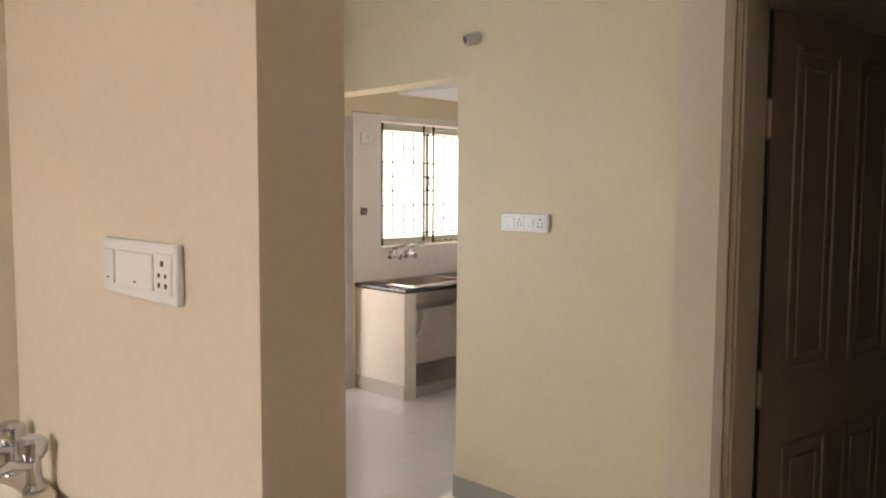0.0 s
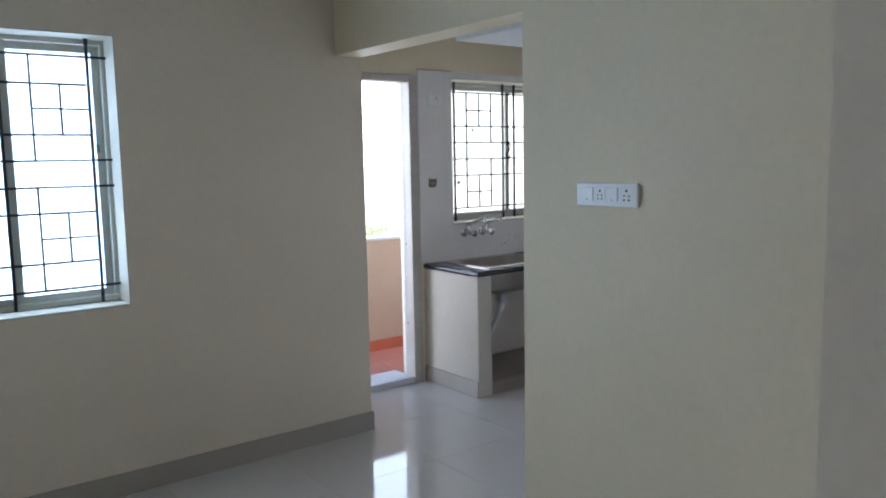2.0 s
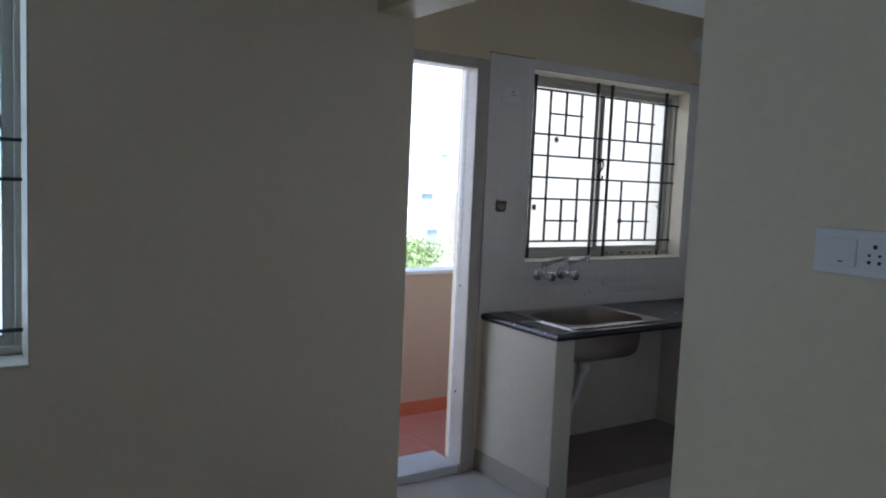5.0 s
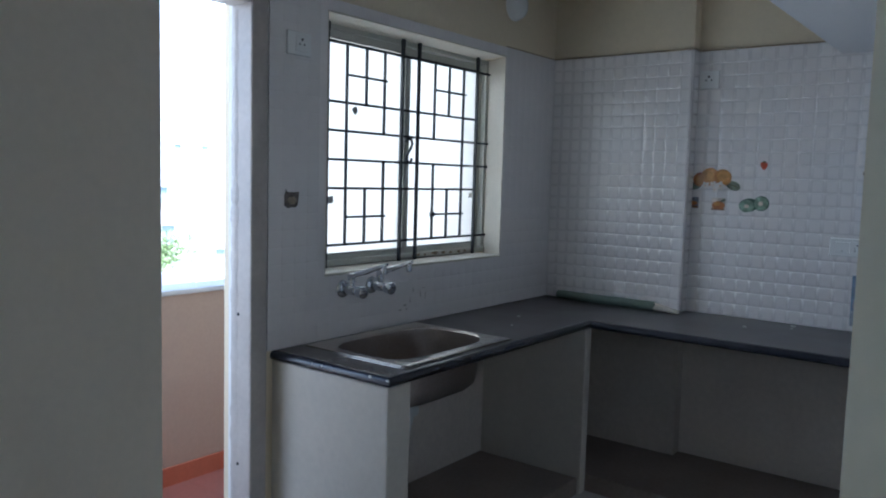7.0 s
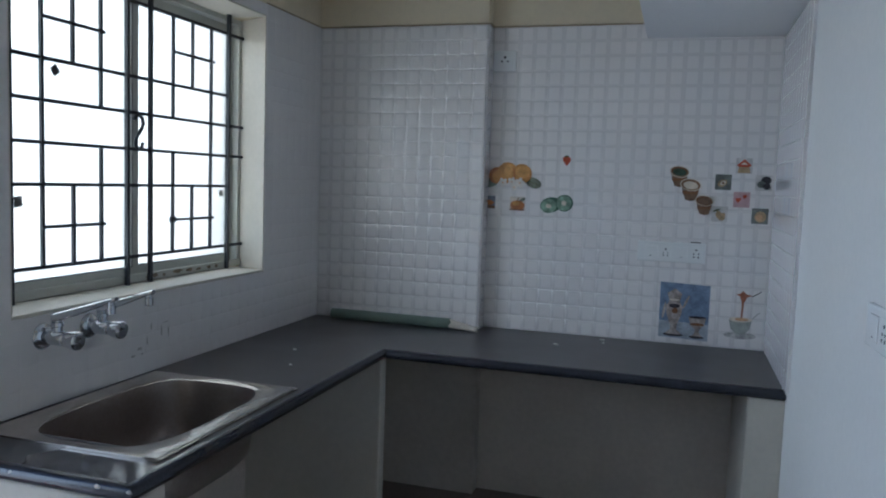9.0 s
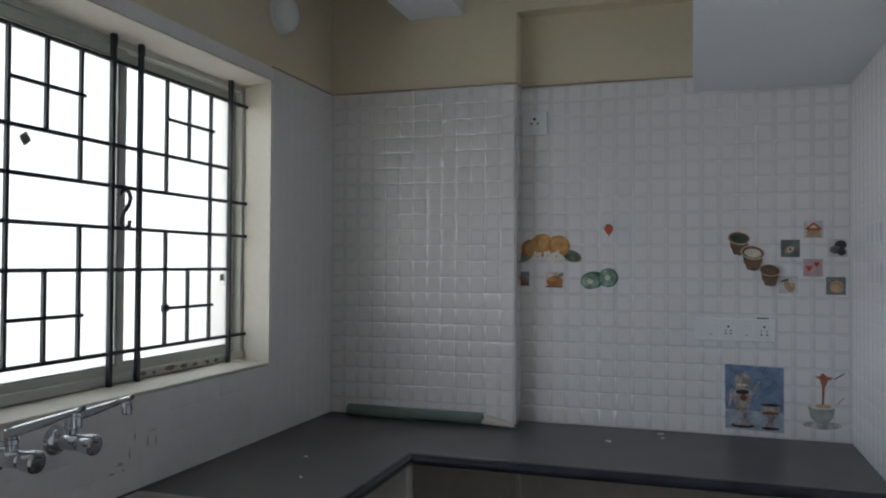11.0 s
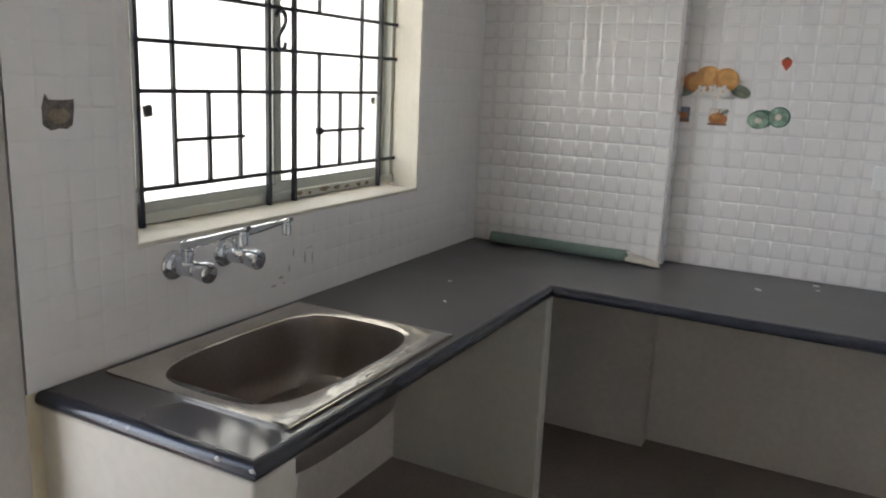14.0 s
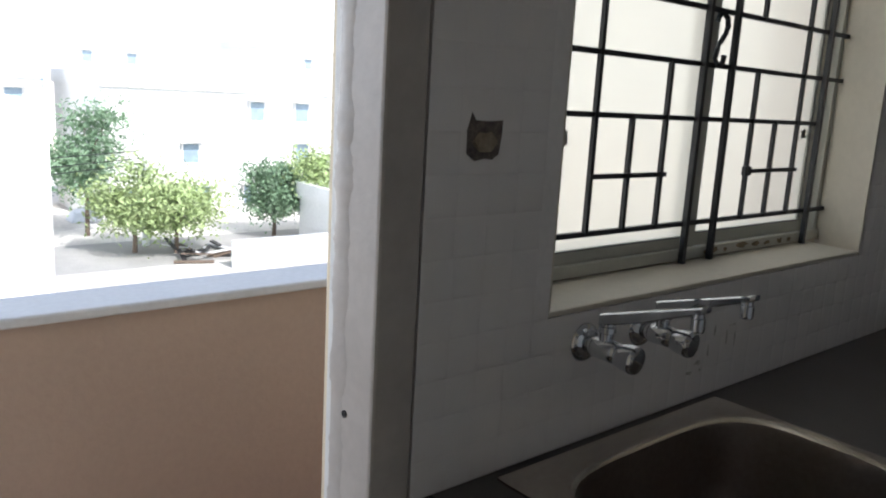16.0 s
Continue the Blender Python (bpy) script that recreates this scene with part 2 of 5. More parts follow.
HAZE, _nt, _b = nodes_of("bright_hazy_sky")
_e = _nt.nodes.new("ShaderNodeEmission")
_e.inputs[0].default_value, _e.inputs[1].default_value = (0.86, 0.93, 1.0, 1), 2.0
_nt.links.new(_e.outputs[0], _nt.nodes["Material Output"].inputs[0])
SKYGLASS = frosted("sky_lit_window_glass", (0.80, 0.90, 0.96), 0.0)
GLASS = frosted("frosted_window_glass", (0.70, 0.66, 0.58), 0.55)


# ---- mesh helpers ----
def add_box(bm, x0, y0, z0, x1, y1, z1, bevel=0.0, seg=2):
    r = bmesh.ops.create_cube(bm, size=1)
    vs = r["verts"]
    for v in vs:
        v.co = Vector(((x0 + x1) / 2 + v.co.x * (x1 - x0), (y0 + y1) / 2 + v.co.y * (y1 - y0), (z0 + z1) / 2 + v.co.z * (z1 - z0)))
    if bevel:
        es = list({e for v in vs for e in v.link_edges})
        bmesh.ops.bevel(bm, geom=es, offset=bevel, segments=seg, profile=0.5, affect="EDGES")
    return bm


def box(*a, **k):
    return add_box(bmesh.new(), *a, **k)


def add_tube(bm, pts, r, n=10, r2=None, caps=True):
    """A round bar through the points; r2: the radius at its end."""
    pts = [Vector(p) for p in pts]
    rings = []
    for i, p in enumerate(pts):
        d = (pts[min(i + 1, len(pts) - 1)] - pts[max(i - 1, 0)]).normalized()
        a = d.cross(Vector((0, 0, 1)) if abs(d.z) < 0.9 else Vector((1, 0, 0))).normalized()
        b = d.cross(a)
        rad = r if r2 is None else r + (r2 - r) * i / max(len(pts) - 1, 1)
        rings.append([bm.verts.new(p + (a * math.cos(t) + b * math.sin(t)) * rad) for t in [2 * math.pi * k / n for k in range(n)]])
    for u, v in zip(rings, rings[1:]):
        for k in range(n):
            bm.faces.new((u[k], u[(k + 1) % n], v[(k + 1) % n], v[k]))
    if caps:
        bm.faces.new(rings[0][::-1])
        bm.faces.new(rings[-1])
    return bm


def tube(*a, **k):
    return add_tube(bmesh.new(), *a, **k)


def add_lathe(bm, profile, m, n=20):
    """Turned shape: (radius, height) pairs round the local z of m."""
    rings = [[bm.verts.new(m @ Vector((r * math.cos(2 * math.pi * k / n), r * math.sin(2 * math.pi * k / n), h))) for k in range(n)] for r, h in profile]
    for u, v in zip(rings, rings[1:]):
        for k in range(n):
            bm.faces.new((u[k], u[(k + 1) % n], v[(k + 1) % n], v[k]))
    bm.faces.new(rings[0][::-1])
    bm.faces.new(rings[-1])
    return bm


def grid_wall(xs, ys, zs, solid):
    """One closed mesh of the solid cells of a grid, with openings going through it."""
    bm = bmesh.new()
    nx, ny, nz = len(xs) - 1, len(ys) - 1, len(zs) - 1
    verts = {}

    def v(i, j, k):
        if (i, j, k) not in verts:
            verts[i, j, k] = bm.verts.new((xs[i], ys[j], zs[k]))
        return verts[i, j, k]

    def full(i, j, k):
        if not (0 <= i < nx and 0 <= j < ny and 0 <= k < nz):
            return False
        return solid((xs[i] + xs[i + 1]) / 2, (ys[j] + ys[j + 1]) / 2, (zs[k] + zs[k + 1]) / 2)

    for i in range(nx):
        for j in range(ny):
            for k in range(nz):
                if not full(i, j, k):
                    continue
                for (a, b, c), q in (((-1, 0, 0), ((0, 0, 0), (0, 0, 1), (0, 1, 1), (0, 1, 0))), ((1, 0, 0), ((1, 0, 0), (1, 1, 0), (1, 1, 1), (1, 0, 1))),
                                     ((0, -1, 0), ((0, 0, 0), (1, 0, 0), (1, 0, 1), (0, 0, 1))), ((0, 1, 0), ((0, 1, 0), (0, 1, 1), (1, 1, 1), (1, 1, 0))),
                                     ((0, 0, -1), ((0, 0, 0), (0, 1, 0), (1, 1, 0), (1, 0, 0))), ((0, 0, 1), ((0, 0, 1), (1, 0, 1), (1, 1, 1), (0, 1, 1)))):
                    if not full(i + a, j + b, k + c):
                        bm.faces.new([v(i + p, j + q2, k + r) for p, q2, r in q])
    return bm


def prism(pts, z0, z1):
    """Upright block over a ground outline."""
    bm = bmesh.new()
    lo, hi = [bm.verts.new((x, y, z0)) for x, y in pts], [bm.verts.new((x, y, z1)) for x, y in pts]
    bm.faces.new(lo)
    bm.faces.new(hi)
    for k in range(len(pts)):
        j = (k + 1) % len(pts)
        bm.faces.new((lo[k], lo[j], hi[j], hi[k]))
    return bm


def mesh_of(name, bm, material, smooth=False):
    me = bpy.data.meshes.new(name)
    bmesh.ops.recalc_face_normals(bm, faces=bm.faces)
    bm.to_mesh(me)
    bm.free()
    for m in material if isinstance(material, (list, tuple)) else (material,):
        me.materials.append(m)
    if smooth:
        for p in me.polygons:
            p.use_smooth = True
        me.set_sharp_from_angle(angle=radians(38))
    return me


def structure(name, bm, material, label="", category="", smooth=False):
    return tagged(new(name, mesh_of(name, bm, material, smooth)), label, category or name.split("_")[0], kind="structure")


def thing(name, x, y, z, label, category, group=""):
    e = new(name)
    e.empty_display_size = 0.05
    e.location = (x, y, z)
    bpy.context.view_layer.update()
    return tagged(e, label, category, group)


def part(name, bm, material, parent, label="", smooth=False):
    """Links a mesh given in world coordinates as one part under its thing or part."""
    o = new(name, mesh_of(name, bm, material, smooth))
    o.parent = parent
    o.matrix_parent_inverse = parent_world(parent).inverted()
    return tagged(o, label) if label else o


def parent_world(ob):
    m = ob.matrix_basis.copy()
    while ob.parent:
        m = ob.parent.matrix_basis @ ob.matrix_parent_inverse @ m
        ob = ob.parent
    return m


def solo(name, bm, material, label, category, group="", smooth=False):
    return tagged(new(name, mesh_of(name, bm, material, smooth)), label, category, group)


# ---- plan ----
XW, XH, XF, XR = -4.824, -4.213, -4.235, -2.824     # kitchen west face, hall west face, counter front, kitchen east face
YS, YS2, YB, YC = 2.899, 3.062, 6.006, 5.925         # switch wall faces, kitchen back wall, column face
ZC, CEIL, HEAD = 0.838, 2.78, 2.129                  # counter top, ceiling, head of the opening
JX, CX, TT = -2.746, -4.028, 2.167                   # jamb of the kitchen opening, column edge, top of the tiles
WY0, WY1, WZ0, WZ1 = 4.164, 5.42, 1.092, 2.123        # kitchen window opening
WYB = 5.50        # its splayed back corner
HY0, HY1, HZ0, HZ1 = 0.15, 1.757, 0.906, 2.145        # hall window opening
DY0, DY1, DZ = 3.085, 3.874, 2.13                   # balcony doorway with its frame
CY0, CY1 = 3.9, 5.342                                # counter's free end and its other front
PX, PY0, PY1 = -0.895, 0.615, 0.75                  # free end of the partition
DX0, DX1, QY0, QY1 = -1.03, -0.117, 2.165, 2.30     # brown door's opening
BACK, EAST = 6.14, 1.3

structure("wall_west_kitchen", grid_wall([-5.06, XW], [YS2, DY0, DY1, WY0, WYB, BACK], [0, WZ0, WZ1, DZ, CEIL],
          lambda x, y, z: not (DY0 < y < DY1 and z < DZ) and not (WY0 < y < WYB and WZ0 < z < WZ1)), BUTTER, "cream painted kitchen wall with window and balcony doorway")
structure("wall_west_hall", grid_wall([-4.45, XH], [-1.95, HY0, HY1, YS2], [0, HZ0, HZ1, CEIL],
          lambda x, y, z: not (HY0 < y < HY1 and HZ0 < z < HZ1)), CREAM, "plain cream painted hall wall with a window")
structure("wall_return", box(-5.06, YS2 - 0.13, 0, -4.45, YS2, CEIL), BUTTER, "short cream wall beside the balcony doorway")
structure("wall_switch", grid_wall([XH, JX, -1.165], [YS, YS2], [0, HEAD, CEIL], lambda x, y, z: x > JX or z > HEAD), BUTTER,
          "cream painted wall with the open way into the kitchen")
structure("wall_east_kitchen", prism([(JX, YS2), (XR, 5.15), (XR, BACK), (-2.6, BACK), (-2.6, YS2)], 0, CEIL), WHITE, "off-white painted kitchen side wall")
structure("wall_north_kitchen", box(-5.06, YB, 0, XR, BACK, CEIL), BUTTER, "cream painted wall above the tiles")
structure("column", box(XW, YC, 0, CX, YB, CEIL, bevel=0.004), BUTTER, "cream painted column in the kitchen corner")
structure("beam_back", box(CX, YC, 2.455, XR, YB, CEIL), BUTTER, "cream painted beam over the tiled wall", "beam")
structure("beam_ceiling", box(-4.476, YS2, 2.463, -4.238, YC, CEIL), CEILING, "white ceiling beam across the kitchen", "beam")
structure("loft_slab", box(-3.366, YS2, 2.11, XR, YB, 2.2), CEILING, "white painted concrete loft slab", "slab")
structure("beam_hall", box(XH, -1.95, 2.42, XH + 0.035, YS, CEIL), CREAM, "cream painted beam along the hall wall", "beam")
structure("wall_partition", grid_wall([-2.01, -1.86, PX], [-1.95, PY0, PY1], [0, CEIL], lambda x, y, z: x < -1.86 or y > PY0), CREAM, "cream partition wall with a free end")
structure("wall_door", grid_wall([-1.165, DX0, DX1, EAST], [QY0, QY1], [0, 2.16, CEIL], lambda x, y, z: not (DX0 < x < DX1 and z < 2.16)), CREAM, "cream painted wall round a brown door")
structure("wall_side_room", box(-1.165, QY1, 0, DX0, 4.6, CEIL), CREAM, "cream wall between hall and side room")
structure("wall_side_room_back", box(DX0, 4.5, 0, EAST, 4.6, CEIL), ROOMSHADE, "plain wall of the unlit side room")
structure("wall_side_room_east", box(EAST, QY0, 0, EAST + 0.13, 4.6, CEIL), ROOMSHADE, "plain wall of the unlit side room")
structure("wall_east", box(EAST, -1.95, 0, EAST + 0.13, QY0, CEIL), CREAM, "plain cream wall")
# unseen wall; its opening is added to let light in from the south
structure("wall_south", grid_wall([-4.45, -1.7, -0.6, EAST + 0.13], [-2.08, -1.95], [0, 1.05, 2.1, CEIL], lambda x, y, z: not (-1.7 < x < -0.6 and 1.05 < z < 2.1)), CREAM, "plain cream wall")
structure("ceiling", box(-5.06, -2.08, CEIL, EAST + 0.13, BACK, CEIL + 0.15), CEILING, "white painted ceiling")
structure("floor", box(-5.06, -2.08, -0.15, EAST + 0.13, BACK, -0.004), JOINT, "pale polished tile floor")


def skirting(name, segs):
    bm = bmesh.new()
    for s in segs:
        add_box(bm, s[0], s[1], 0.0, s[2], s[3], 0.11, bevel=0.002, seg=1)
    return structure(name, bm, SKIRT, "grey-beige tile skirting", "skirting")


skirting("baseboard_hall", [(XH, -1.9, XH + 0.011, YS2 + 0.011), (-4.44, YS2 + 0.0002, XH, YS2 + 0.011)])
skirting("baseboard_switch", [(JX - 0.011, YS - 0.011, -1.165, YS), (JX - 0.011, YS, JX, YS2)])
skirting("baseboard_partition", [(-1.86, PY0 - 0.011, PX, PY0), (PX, PY0 - 0.011, PX + 0.011, PY1 + 0.011), (-2.0, PY1, PX, PY1 + 0.011)])
skirting("baseboard_door", [(-1.176, QY0 - 0.011, DX0 - 0.005, QY0), (-1.176, QY0, -1.165, YS - 0.012)])


# ---- windows ----
def window(name, xin, y0, y1, z0, z1, cuts, label, glass):
    """Sliding window set deep in its opening: frame, sashes with panes. xin: the room face of its frame; cuts: where the sashes meet."""
    root = tagged(new(name), label, "window", kind="structure")
    root.location = (xin, (y0 + y1) / 2, z0)
    f, g, d = 0.018, 0.02, 0.07
    xo = xin - d
    part("window_frame", grid_wall([xo, xin], [y0, y0 + f, y1 - f, y1], [z0, z0 + g, z1 - g, z1], lambda x, y, z: not (y0 + f < y < y1 - f and z0 + g < z < z1 - g)), ALU, root)
    ends = [y0 + f, *cuts, y1 - f]
    for i in range(len(ends) - 1):
        a, b = ends[i] - (0.016 if i else 0), ends[i + 1] + (0.016 if i < len(ends) - 2 else 0)
        x1 = xin - 0.006 - 0.026 * (i % 2)
        x0 = x1 - 0.022
        c, e, s = z0 + g + 0.002, z1 - g - 0.002, 0.034
        sash = part("sash", grid_wall([x0, x1], [a, a + s, b - s, b], [c, c + s, e - s, e], lambda x, y, z: not (a + s < y < b - s and c + s < z < e - s)), ALU, root)
        pane = part("pane", box(x0 + 0.008, a + s - 0.004, c + s - 0.004, x0 + 0.013, b - s + 0.004, e - s + 0.004), glass, sash, "frosted glass")
        pane.visible_shadow = False
        part("gasket", grid_wall([x1 - 0.004, x1 + 0.001], [a + s - 0.003, a + s, b - s, b - s + 0.003], [c + s - 0.003, c + s, e - s, e - s + 0.003], lambda x, y, z: not (a + s < y < b - s and c + s < z < e - s)), GASKET, sash)
    part("track", box(xin, y0 + 0.003, z0 + 0.002, xin + 0.01, y1 - 0.003, z0 + 0.03, bevel=0.002, seg=1), ALU, root)
    return root


kitchen_window = window("window_1", -4.974, WY0 + 0.007, WYB - 0.007, WZ0 + 0.012, WZ1 - 0.007, [4.845], "sliding window with frosted panes and stained frame", GLASS)
hall_window = window("window_2", -4.36, HY0 + 0.007, HY1 - 0.007, HZ0 + 0.012, HZ1 - 0.007, [0.56, 0.94, 1.325], "wide sliding window with bright frosted panes", SKYGLASS)
for nm, x0, x1, y0, y1, z in (("window_sill_1", -5.06, XW + 0.009, WY0, WY1 - 0.006, WZ0), ("window_sill_2", -4.45, XH + 0.004, HY0, HY1, HZ0)):
    structure(nm, box(x0, y0 + 0.001, z + 0.0005, x1, y1 - 0.001, z + 0.0115, bevel=0.003, seg=2), REVEAL, "cream painted window sill", "sill")


part("latch", box(-4.3605, 1.685, 1.622, -4.348, 1.7, 1.662, bevel=0.003), GASKET, hall_window, "small dark sash latch")


def reveal(name, x0, x1, y0, y1, z0, z1, splay=0.0):
    t = 0.006
    bm = bmesh.new()
    add_box(bm, x0, y0, z0 + 0.0125, x1, y0 + t, z1 - t)
    add_box(bm, x0, y0, z1 - t, x1, y1, z1)
    structure(name + "_side", prism([(x0, y1 + splay - t), (x1, y1 - t), (x1, y1), (x1 - 0.009, y1), (x1 - 0.009, y1 + splay + 0.0005), (x0, y1 + splay + 0.0005)], z0 + 0.0005, z1 - t), REVEAL, "cream painted window reveal", "reveal")
    return structure(name, bm, REVEAL, "cream painted window reveal", "reveal")


reveal("window_reveal_1", -4.974, XW + 0.0085, WY0, WY1, WZ0, WZ1, WYB - WY1)
reveal("window_reveal_2", -4.36, XH + 0.003, HY0, HY1, HZ0, HZ1)


def grille(name, x, stiles, rails, pickets, shorts, label):
    """Iron bars: stiles (y, z0, z1), rails (z, y0, y1), pickets (y, z0, z1), shorts (z, y0, y1)."""
    g = thing(name, x, stiles[0][0], stiles[0][1], label, "window grille")
    for y, a, b in stiles:
        bm = box(x - 0.004, y - 0.0065, a, x + 0.009, y + 0.0065, b)
        add_box(bm, x - 0.003, y - 0.009, b - 0.035, x + 0.0095, y + 0.009, b - 0.003)
        part("stile", bm, IRON, g)
    for z, a, b in rails:
        part("rail", box(x - 0.012, a, z - 0.0055, x - 0.002, b, z + 0.0055), IRON, g)
    for y, a, b in pickets:
        part("picket", box(x - 0.008, y - 0.005, a, x + 0.002, y + 0.005, b), IRON, g)
    for z, a, b in shorts:
        part("short_bar", box(x - 0.004, a, z - 0.005, x + 0.005, b, z + 0.005), IRON, g)
    return g


GZ = (2.043, 1.799, 1.68, 1.559, 1.438, 1.197)
kitchen_grille = grille(
    "window_grille", -4.953, [(y, 1.104, 2.117) for y in (4.296, 4.769, 4.886, 5.363)],
    [(z, 4.262 if i in (0, 2, 3, 5) else 4.29, 5.484 if i in (0, 2, 3, 5) else 5.371) for i, z in enumerate(GZ)],
    [(4.416, GZ[5], GZ[0]), (5.252, GZ[5], GZ[0]),
     (4.536, GZ[1], GZ[0]), (4.536, GZ[5], GZ[4]), (5.132, GZ[1], GZ[0]), (5.132, GZ[5], GZ[4]),
     (4.654, GZ[2], GZ[0]), (4.654, GZ[5], GZ[3]), (5.017, GZ[2], GZ[0]), (5.017, GZ[5], GZ[3])],
    [(1.915, 4.41, 4.667), (1.315, 4.41, 4.667), (1.915, 5.01, 5.267), (1.315, 5.003, 5.267)],
    "black painted iron bar grille in a stepped pattern")
# the scroll between the two middle bars
bm = add_tube(bmesh.new(), [(-4.953, 4.828 + u, 1.613 + w) for u, w in ((-0.022, 0.042), (-0.014, 0.056), (0.003, 0.061), (0.018, 0.052), (0.024, 0.035), (0.017, 0.017), (0.002, 0.0), (-0.011, -0.018), (-0.015, -0.036), (-0.007, -0.05), (0.008, -0.053), (0.019, -0.044), (0.021, -0.03))], 0.0065, 6)
part("scroll", bm, IRON, kitchen_grille, "S-shaped iron scroll", smooth=True)

HZ = (2.057, 1.931, 1.704, 1.588, 1.468, 1.35, 1.122, 0.999)
st = [0.19, 0.56, 0.928, 1.296, 1.664]
picks, shorts = [], []
for i in range(4):
    a, b = st[i], st[i + 1]
    near, far = (a, b) if i % 2 else (b, a)
    p1, p2 = near + (far - near) * 0.345, near + (far - near) * 0.67
    picks += [(p1, HZ[3], HZ[0]), (p1, HZ[7], HZ[4]), (p2, HZ[2], HZ[1]), (p2, HZ[6], HZ[5])]
    shorts += [(z, min(p1, far), max(p1, far)) for z in (1.82, 1.235)]
grille("window_grille", -4.334, [(y, 0.922, 2.146) for y in st],
       [(z, 0.156 if i in (0, 3, 4, 7) else 0.18, 1.75 if i in (0, 3, 4, 7) else 1.672) for i, z in enumerate(HZ)], picks, shorts,
       "blue-black iron bar grille in a mirrored square pattern")
for y, z, s in ((4.503, 1.775, 0.014), (4.362, 1.388, 0.015), (5.418, 1.407, 0.012)):
    bm = bmesh.new()
    add_box(bm, -0.0015, -s, -s, 0.0015, s, s)
    o = solo("glass_sticker", bm, DARK, "small black square sticker on the window glass", "sticker", "stickers on the window")
    o.matrix_basis = pose(-4.9915 if y < 5 else -5.0175, y, z, 38 if z > 1.5 else 8, 0, 0)
bm = box(-4.959, 5.0, 1.304, -4.945, 5.027, 1.327, bevel=0.002, seg=1)
part("clip", bm, IRON, kitchen_grille)

# ---- balcony door frame ----
root = tagged(new("door_1"), "empty grey-white painted wooden balcony door frame, worn edges", "door frame", kind="structure")
root.location = (XW, 3.4, 0)
FX0, FX1 = -4.925, XW + 0.014
part("jamb", box(FX0, 3.80, 0, FX1, DY1 + 0.001, DZ, bevel=0.006), DOORFRAME, root)
part("jamb", box(FX0, DY0, 0, FX1, 3.16, DZ, bevel=0.006), DOORFRAME, root)
part("head", box(FX0, 3.16, 2.078, FX1 - 0.001, 3.80, DZ, bevel=0.006), DOORFRAME, root)
part("rebate", box(FX0 - 0.03, 3.812, 0.05, FX0, DY1, DZ - 0.01, bevel=0.004), WHITE, root)
bm = bmesh.new()
rings = []
for k in range(260):
    z = 0.06 + 2.0 * k / 259
    r = 0.0035 + 0.0055 * abs(noise.noise((0.0, 1.3, z * 14))) + 0.003 * abs(noise.noise((0.0, 5.3, z * 60)))
    rings.append([bm.verts.new((FX0 + 0.022 + 3.2 * r * math.cos(q), 3.80 - 0.5 * r * math.sin(q), z)) for q in [math.pi * 2 * i / 8 for i in range(8)]])
for u, v in zip(rings, rings[1:]):
    for k in range(8):
        bm.faces.new((u[k], u[(k + 1) % 8], v[(k + 1) % 8], v[k]))
part("paint_ridge", bm, DOORFRAME, root, "rough lumpy paint along the edge", smooth=True)
for z in (0.42, 0.98):
    m = Matrix.Translation((-4.88, 3.7998, z)) @ Matrix.Rotation(radians(90), 4, "X")
    part("bolt_hole", add_lathe(bmesh.new(), [(0.006, 0.0), (0.006, 0.002)], m, 10), DARK, root)
structure("threshold", box(-5.06, 3.16, 0, XW + 0.004, 3.80, 0.045, bevel=0.004), STONE, "pale grey stone threshold", "threshold")

# ---- counter ----
SX, SY, SA, SB = -4.533, 4.374, 0.19, 0.295     # bowl centre and half sizes


def oval(cx, cy, a, b, n, e=3.8):
    out = []
    for k in range(n):
        t = 2 * math.pi * k / n
        c, s = math.cos(t), math.sin(t)
        out.append((cx + a * math.copysign(abs(c) ** (2 / e), c), cy + b * math.copysign(abs(s) ** (2 / e), s)))
    return out


counter = thing("worktop", XF, CY0, ZC - 0.04, "L-shaped dark grey granite kitchen worktop with a rounded edge", "worktop")
E = 0.022
part("slab", grid_wall([XW, -4.765, -4.315, XF - E, XR], [CY0 + E, 4.1, 4.68, CY1 + E, YB], [ZC - 0.036, ZC],
     lambda x, y, z: (x < XF - E or y > CY1 + E) and not (-4.765 < x < -4.315 and 4.1 < y < 4.68) and not (x < CX and y > YC)), GRANITE, counter)


def nosing(pts):
    """Bull-nosed edge with mitred ends along the counter's open sides."""
    bm = bmesh.new()
    prof = [(E * math.cos(t), 0.019 * math.sin(t)) for t in [radians(-90 + 15 * k) for k in range(13)]] + [(-0.002, 0.019), (-0.002, -0.019)]
    rings = []
    for i, p in enumerate(pts):
        n = []
        if i > 0:
            d = (Vector(p) - Vector(pts[i - 1])).normalized()
            n.append(Vector((d.y, -d.x)))
        if i < len(pts) - 1:
            d = (Vector(pts[i + 1]) - Vector(p)).normalized()
            n.append(Vector((d.y, -d.x)))
        o = n[0] if len(n) == 1 else (n[0] + n[1]) / (1 + n[0].dot(n[1]))
        rings.append([bm.verts.new((p[0] + o.x * u, p[1] + o.y * u, ZC - 0.0185 + w)) for u, w in prof])
    for u, v in zip(rings, rings[1:]):
        for k in range(len(prof)):
            bm.faces.new((u[k], u[(k + 1) % len(prof)], v[(k + 1) % len(prof)], v[k]))
    bm.faces.new(rings[0])
    bm.faces.new(rings[-1][::-1])
    return bm


